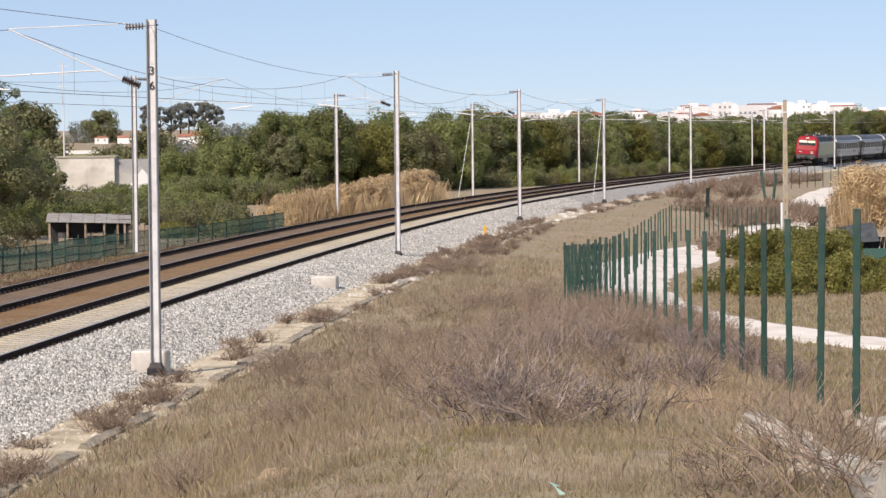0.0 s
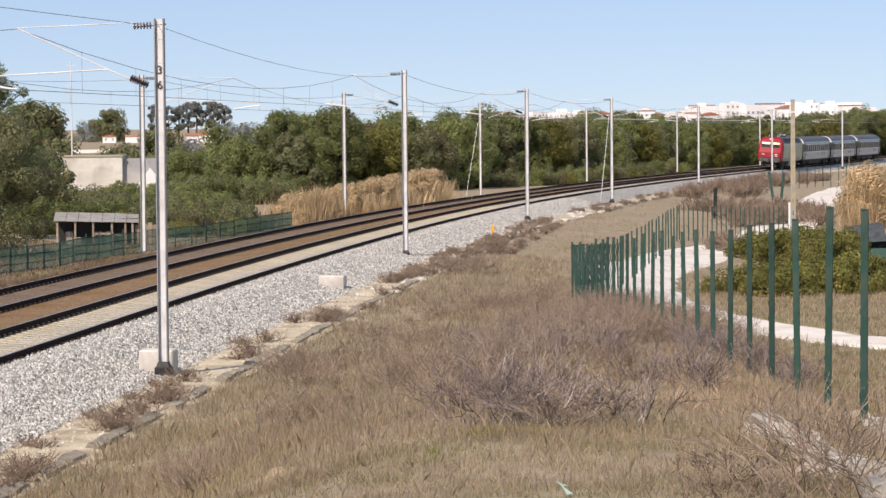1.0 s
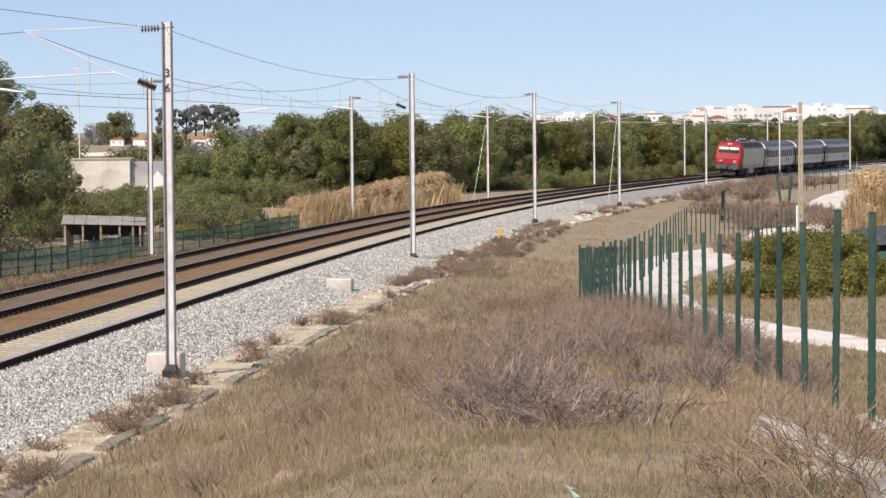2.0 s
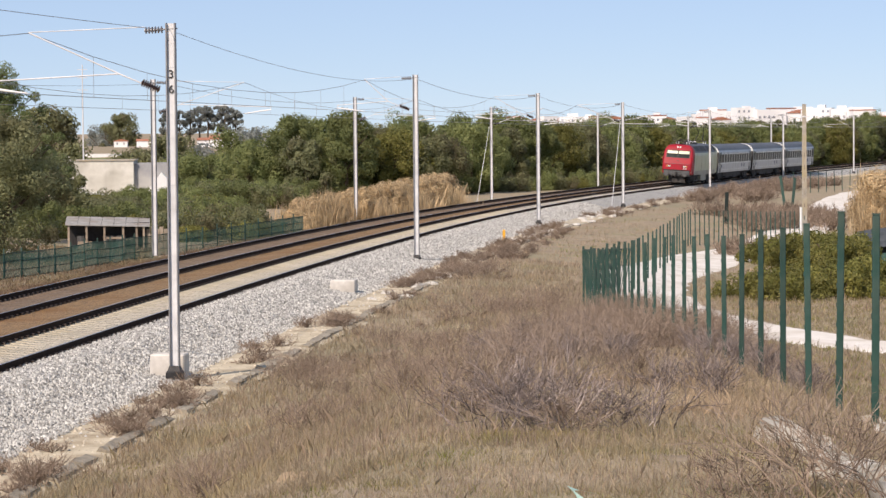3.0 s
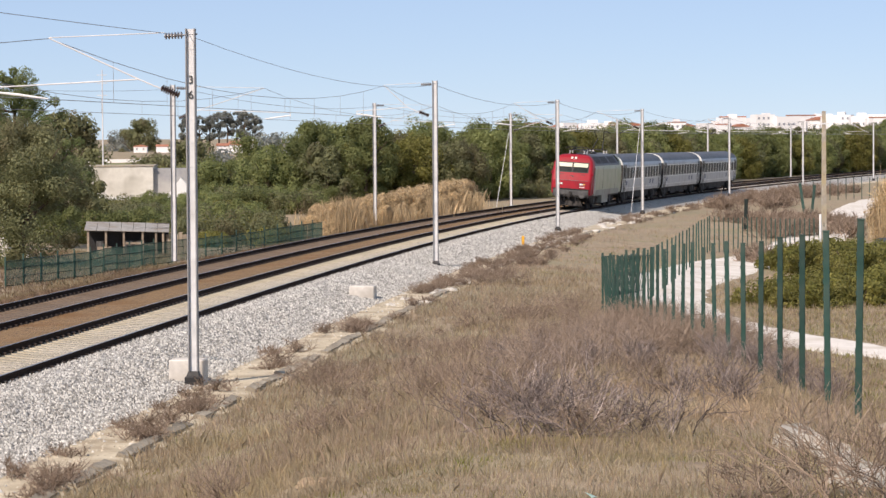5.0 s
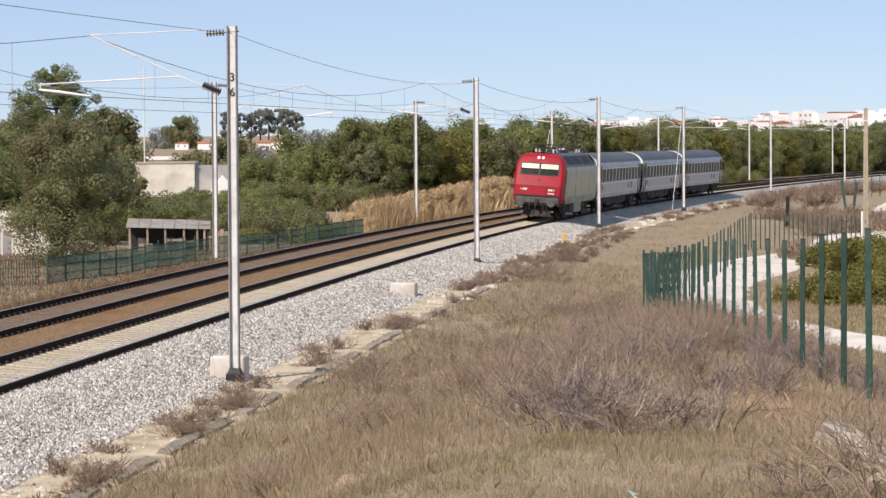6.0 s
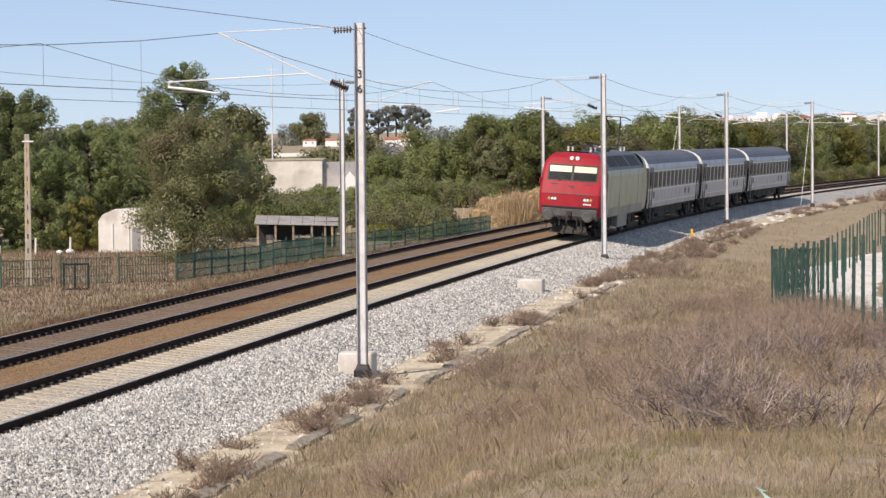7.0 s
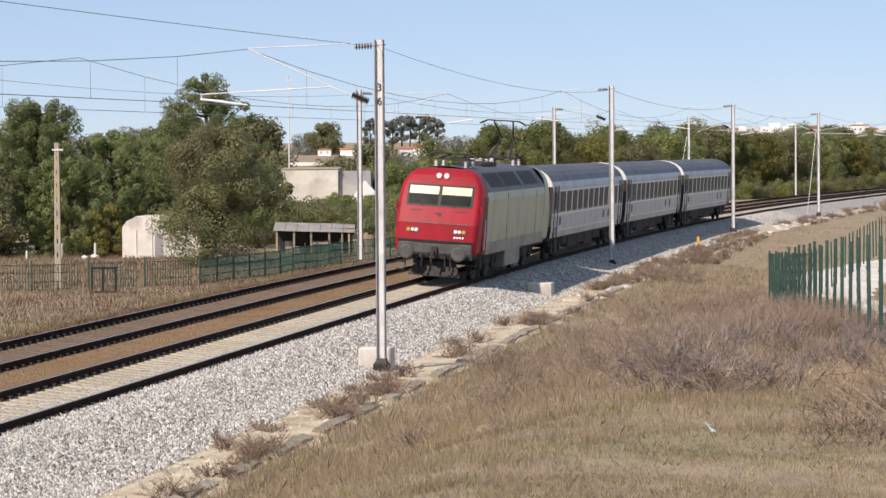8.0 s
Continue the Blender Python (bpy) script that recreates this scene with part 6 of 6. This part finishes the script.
def shed():
    x, y = -10.3, 163
    t = thing("shed", "open timber shed with sagging sheet roof and dark inside", "shed", pose(x, y, gz(x, y), 0, 0, 2))
    g = Geo()
    # both walls are black to paint in the shade inside the shed
    g.box(-0.6, 0.9, 0.0, 4.0, 1.0, 1.5)
    g.box(-0.6, 3.0, 0.0, 4.0, 3.1, 1.7)
    part("back_wall", g, "black", t, "back wall painted black for the shade inside")
    for k in range(7):
        g = Geo()
        a = -0.7 + k * 0.68
        g.loft([[(a, -0.4, 1.42 - 0.02 * k), (a + 0.66, -0.4, 1.40 - 0.02 * k), (a + 0.66, -0.4, 1.45 - 0.02 * k), (a, -0.4, 1.47 - 0.02 * k)], [(a, 3.3, 1.78 - 0.02 * k), (a + 0.66, 3.3, 1.76 - 0.02 * k), (a + 0.66, 3.3, 1.81 - 0.02 * k), (a, 3.3, 1.83 - 0.02 * k)]])
        part("roof_sheet", g, "sheet", t, "grey corrugated sheet")
    for a, hh in ((-0.5, 1.4), (0.5, 1.4), (1.5, 1.38), (2.55, 1.36), (3.3, 1.34), (3.7, 1.3)):
        g = Geo()
        g.box(a - 0.06, -0.3, -0.2, a + 0.06, -0.18, hh, bevel=0.01)
        part("shed_post", g, "wood", t)
    for a, w, z, hh in ((1.5, 1.0, 0.62, 0.12), (2.6, 0.65, 0.55, 0.1), (0.0, 0.8, 0.1, 0.4)):
        g = Geo()
        g.box(a, -0.24, z, a + w, -0.18, z + hh)
        part("rail_board", g, "wood", t)
    for a in (0.2, 1.8, 2.4):
        g = Geo()
        g.tube([(a, 0.3, 0.0), (a, 0.3, 0.8)], 0.28, 12)
        part("barrel", g, "locodark", t, "dark barrel")
    for k in range(5):
        g = Geo()
        g.box(3.85 + k * 0.24, -0.05, -0.1, 4.07 + k * 0.24, 0.0, 1.15 + 0.12 * (k % 2), bevel=0.01)
        part("plank", g, "wood", t, "pale weathered plank")


shed()


def flat_house():
    t = thing("flat_roofed_building", "bare concrete flat-roofed building with white base panels", "building", pose(-15.9, 285, gz(-15.9, 285)))
    g = Geo()
    g.box(-4.6, 0, -0.5, 3.45, 9, 4.0, bevel=0.03)
    part("wall", g, "oldrender", t, "stained pale concrete wall")
    g = Geo()
    g.box(3.46, 0.6, -0.5, 6.7, 8, 3.75)
    part("side_wing", g, "plastergrey", t, "dark grey side wing")
    g = Geo()
    g.box(-4.7, -0.08, 4.0, 3.55, 9.1, 4.12)
    part("roof_edge", g, "pole", t, "weathered roof edge")
    for a, b in ((-4.0, -1.2), (-1.1, 0.5)):
        g = Geo()
        g.box(a, -0.04, 0.55, b, -0.003, 1.0)
        part("white_panel", g, "white", t, "white painted panel")
    g = Geo()
    g.loft([[(4.9, -1.5, 1.2), (6.2, -1.5, 2.9), (7.5, -1.5, 1.4), (7.5, -1.5, 0.4), (4.9, -1.5, 0.4)], [(4.9, 0.5, 1.2), (6.2, 0.5, 2.9), (7.5, 0.5, 1.4), (7.5, 0.5, 0.4), (4.9, 0.5, 0.4)]])
    part("gable", g, "white", t, "white gable")


flat_house()


def house(x, y, z, w, d, h, rz, label, roof="tile", windows=2):
    t = thing("house", label, "house", pose(x, y, z, 0, 0, rz), "distant houses")
    g = Geo()
    g.box(-w / 2, -d / 2, -3, w / 2, d / 2, h)
    part("wall", g, "town", t)
    g = Geo()
    o = w * 0.04
    g.loft([[(-w / 2 - o, yy, h), (-w / 2 - o, yy, h + 0.1), (0, yy, h + w * 0.16), (w / 2 + o, yy, h + 0.1), (w / 2 + o, yy, h)] for yy in (-d / 2 - o, d / 2 + o)])
    part("roof", g, roof, t)
    for k in range(windows):
        g = Geo()
        a = -w / 2 + w * (k + 0.5) / windows
        g.box(a - w * 0.06, -d / 2 - 0.06, h * 0.35, a + w * 0.06, -d / 2 - 0.01, h * 0.75)
        part("window", g, "townwin", t)
    return t


for x, y, w, h, rz in ((-6.6, 520, 4.4, 1.3, 84), (-9.2, 532, 3.2, 1.1, 95), (-3.0, 540, 2.6, 0.9, 90), (-27.3, 570, 2.6, 1.0, 0), (-21.8, 566, 2.6, 1.0, 90)):
    house(x, y, gz(x, y) + 0.2, w, 4.5, h, rz, "small white house with a terracotta roof on the rise")
V = [(x, y, gz(x, y) + 0.06) for y in np.arange(340, 432, 4.0) for x in np.arange(-34, -17, 1.5)]
k = len(np.arange(-34, -17, 1.5))
F = [(r * k + c, r * k + c + 1, (r + 1) * k + c + 1, (r + 1) * k + c) for r in range(len(V) // k - 1) for c in range(k - 1)]
tagged(new("field", sheet_mesh("field", V, F, "field")), "sunlit green field on a far slope", "field", kind="structure")
g = Geo()
g.box(-7, -0.15, -0.8, 7, 0.15, 0.45)
ob = part("garden_wall", g, "white")
ob.matrix_basis = pose(-27, 431, gz(-27, 431))
tagged(ob, "long low white wall at the field's upper edge", "wall")


def town():
    """White blocks of flats on the far hill."""
    rng = random.Random(77)
    for k in range(64):
        x = 120 + 4.1 * k + rng.uniform(-3, 3)
        y = 1480 + rng.uniform(-60, 90)
        dense = 230 < x < 312
        w, h = rng.uniform(7, 15), rng.uniform(10, 12.6) if dense else rng.uniform(8.2, 10.2)
        z = 1.5 + (0.8 if dense else 0)
        if rng.random() < (0.12 if dense else 0.5):
            house(x, y, z, rng.uniform(7, 11), 8, h * 0.85, rng.uniform(-20, 20), "far white house with red roof in the town", windows=3)
            continue
        t = thing("apartment_block", "white block of flats in the far town", "building", pose(x, y, z, 0, 0, rng.uniform(-25, 25)), "town on the hill")
        g = Geo()
        g.box(-w / 2, -4, -6, w / 2, 4, h)
        if rng.random() < 0.5:
            g.box(-w * 0.2, -2, h, w * 0.15, 2, h + 1.6)
        part("wall", g, "town", t)
        if rng.random() < 0.35:
            g = Geo()
            g.box(-w / 2 - 0.2, -4.2, h, w / 2 + 0.2, 4.2, h + 0.5)
            part("roof", g, "tile", t)
        for f in range(int(h // 3)):
            for c in range(int(w // 2.6)):
                if rng.random() < 0.75:
                    g = Geo()
                    a = -w / 2 + 1.3 + c * 2.6
                    g.box(a - 0.5, -4.08, f * 3 + 1.0, a + 0.5, -4.0, f * 3 + 2.2)
                    part("window", g, "townwin", t)


town()


# ---------------- shelter by the road ----------------
def shelter():
    x, y = t0(17.3, 128)
    t = thing("shelter", "green-walled shelter with a sagging grey plastic awning", "shelter", pose(x, y, gz(x, y), 0, 0, -6))
    g = Geo()
    g.box(-0.2, 0, -0.2, 5.2, 0.1, 1.0, bevel=0.01)
    part("wall", g, "greenwall", t, "dark green sheet wall")
    g = Geo()
    # solid black sheet paints in the shade behind the opening
    g.box(-0.2, 0.4, 0.9, 5.2, 0.5, 1.5)
    part("opening_shade", g, "black", t, "black sheet standing for the shade in the opening")
    for k in range(9):
        g = Geo()
        g.box(-0.1 + k * 0.27, 0.02, 1.0, -0.06 + k * 0.27, 0.06, 1.3)
        part("strut", g, "greendark", t)
    g = Geo()
    g.loft([[(-0.35, -0.2, 1.22), (0.2, 0.6, 1.72), (0.5, 2.0, 1.9)], [(1.0, -0.2, 1.27), (1.1, 0.6, 1.85), (1.2, 2.0, 2.0)], [(2.1, -0.2, 1.33), (2.0, 0.6, 2.0), (2.0, 2.0, 2.1)]], closed=False)
    part("awning", g, "awning", t, "grey plastic awning")
    for k in range(12):
        g = Geo()
        a = 2.1 + k * 0.2
        g.tube([(a, 0, 1.0), (a + 0.1, 0.1, 1.5 + 0.15 * math.sin(k)), (a + 0.35, 0.5, 1.95 - 0.03 * k)], 0.03, 5)
        part("pole", g, "wood", t)


M["greenwall"] = surface("faded_green_sheet", (0.035, 0.10, 0.085), (0.055, 0.13, 0.11), 2, 0.6)
shelter()

# broken concrete edging beside the near fence
rng2 = random.Random(31)
for x, y, r in ((4.3, 24.9, 0.22), (4.15, 22.8, 0.2), (4.05, 20.9, 0.24), (3.95, 19.4, 0.22), (3.9, 18.2, 0.2), (5.9, 28.9, 0.2), (5.6, 27.0, 0.2), (5.4, 25.4, 0.22), (5.25, 23.9, 0.2), (4.5, 26.0, 0.16)):
    g = Geo()
    g.loft([[(-r * 0.8, yy, -0.12), (r * 0.7, yy, -0.14), (r * 0.55, yy, 0.05 + rng2.uniform(-0.03, 0.03)), (-r * 0.65, yy, 0.08 + rng2.uniform(-0.03, 0.03))] for yy in (-0.55, -0.2, 0.2, 0.5)])
    ob = part("kerb_slab", g, "kerb")
    x, y = x + 0.06, y - 1.4
    ob.matrix_basis = pose(x, y, gz(x, y) + 0.045, rng2.uniform(-9, 9), rng2.uniform(-18, 18), 4 + rng2.uniform(-18, 18))
    tagged(ob, "weathered broken concrete kerb slab in the grass", "concrete slab", "broken kerb")
x, y = t0(-1.4, 24.3)
g = Geo()
g.loft([[(math.cos(a) * r * 1.25, math.sin(a) * r * 0.8, z + 0.012 * math.sin(3 * a)) for a in np.linspace(0, 6.283, 15)[:-1]] for r, z in ((0.15, -0.04), (0.12, 0.012), (0.07, 0.026), (0.02, 0.03))])
ob = part("soil_mound", g, "tan")
ob.matrix_basis = pose(x, y, gz(x, y))
tagged(ob, "small bare heap of pale sandy soil in the grass", "soil heap")
g = Geo()
g.loft([[(-0.11 + 0.02 * k, -0.1, 0.01), (-0.05, 0.02 * k, 0.05 + 0.01 * k), (0.06, 0.05, 0.04), (0.12, -0.06 + 0.02 * k, 0.02)] for k in range(4)], closed=False)
ob = part("plastic_scrap", g, "scrap")
ob.matrix_basis = pose(1.95, 17.75, gz(1.95, 17.75) + 0.02, 0, 0, 40) @ Matrix.Scale(0.95, 4)
tagged(ob, "crumpled green plastic scrap in the grass", "litter")

motions()
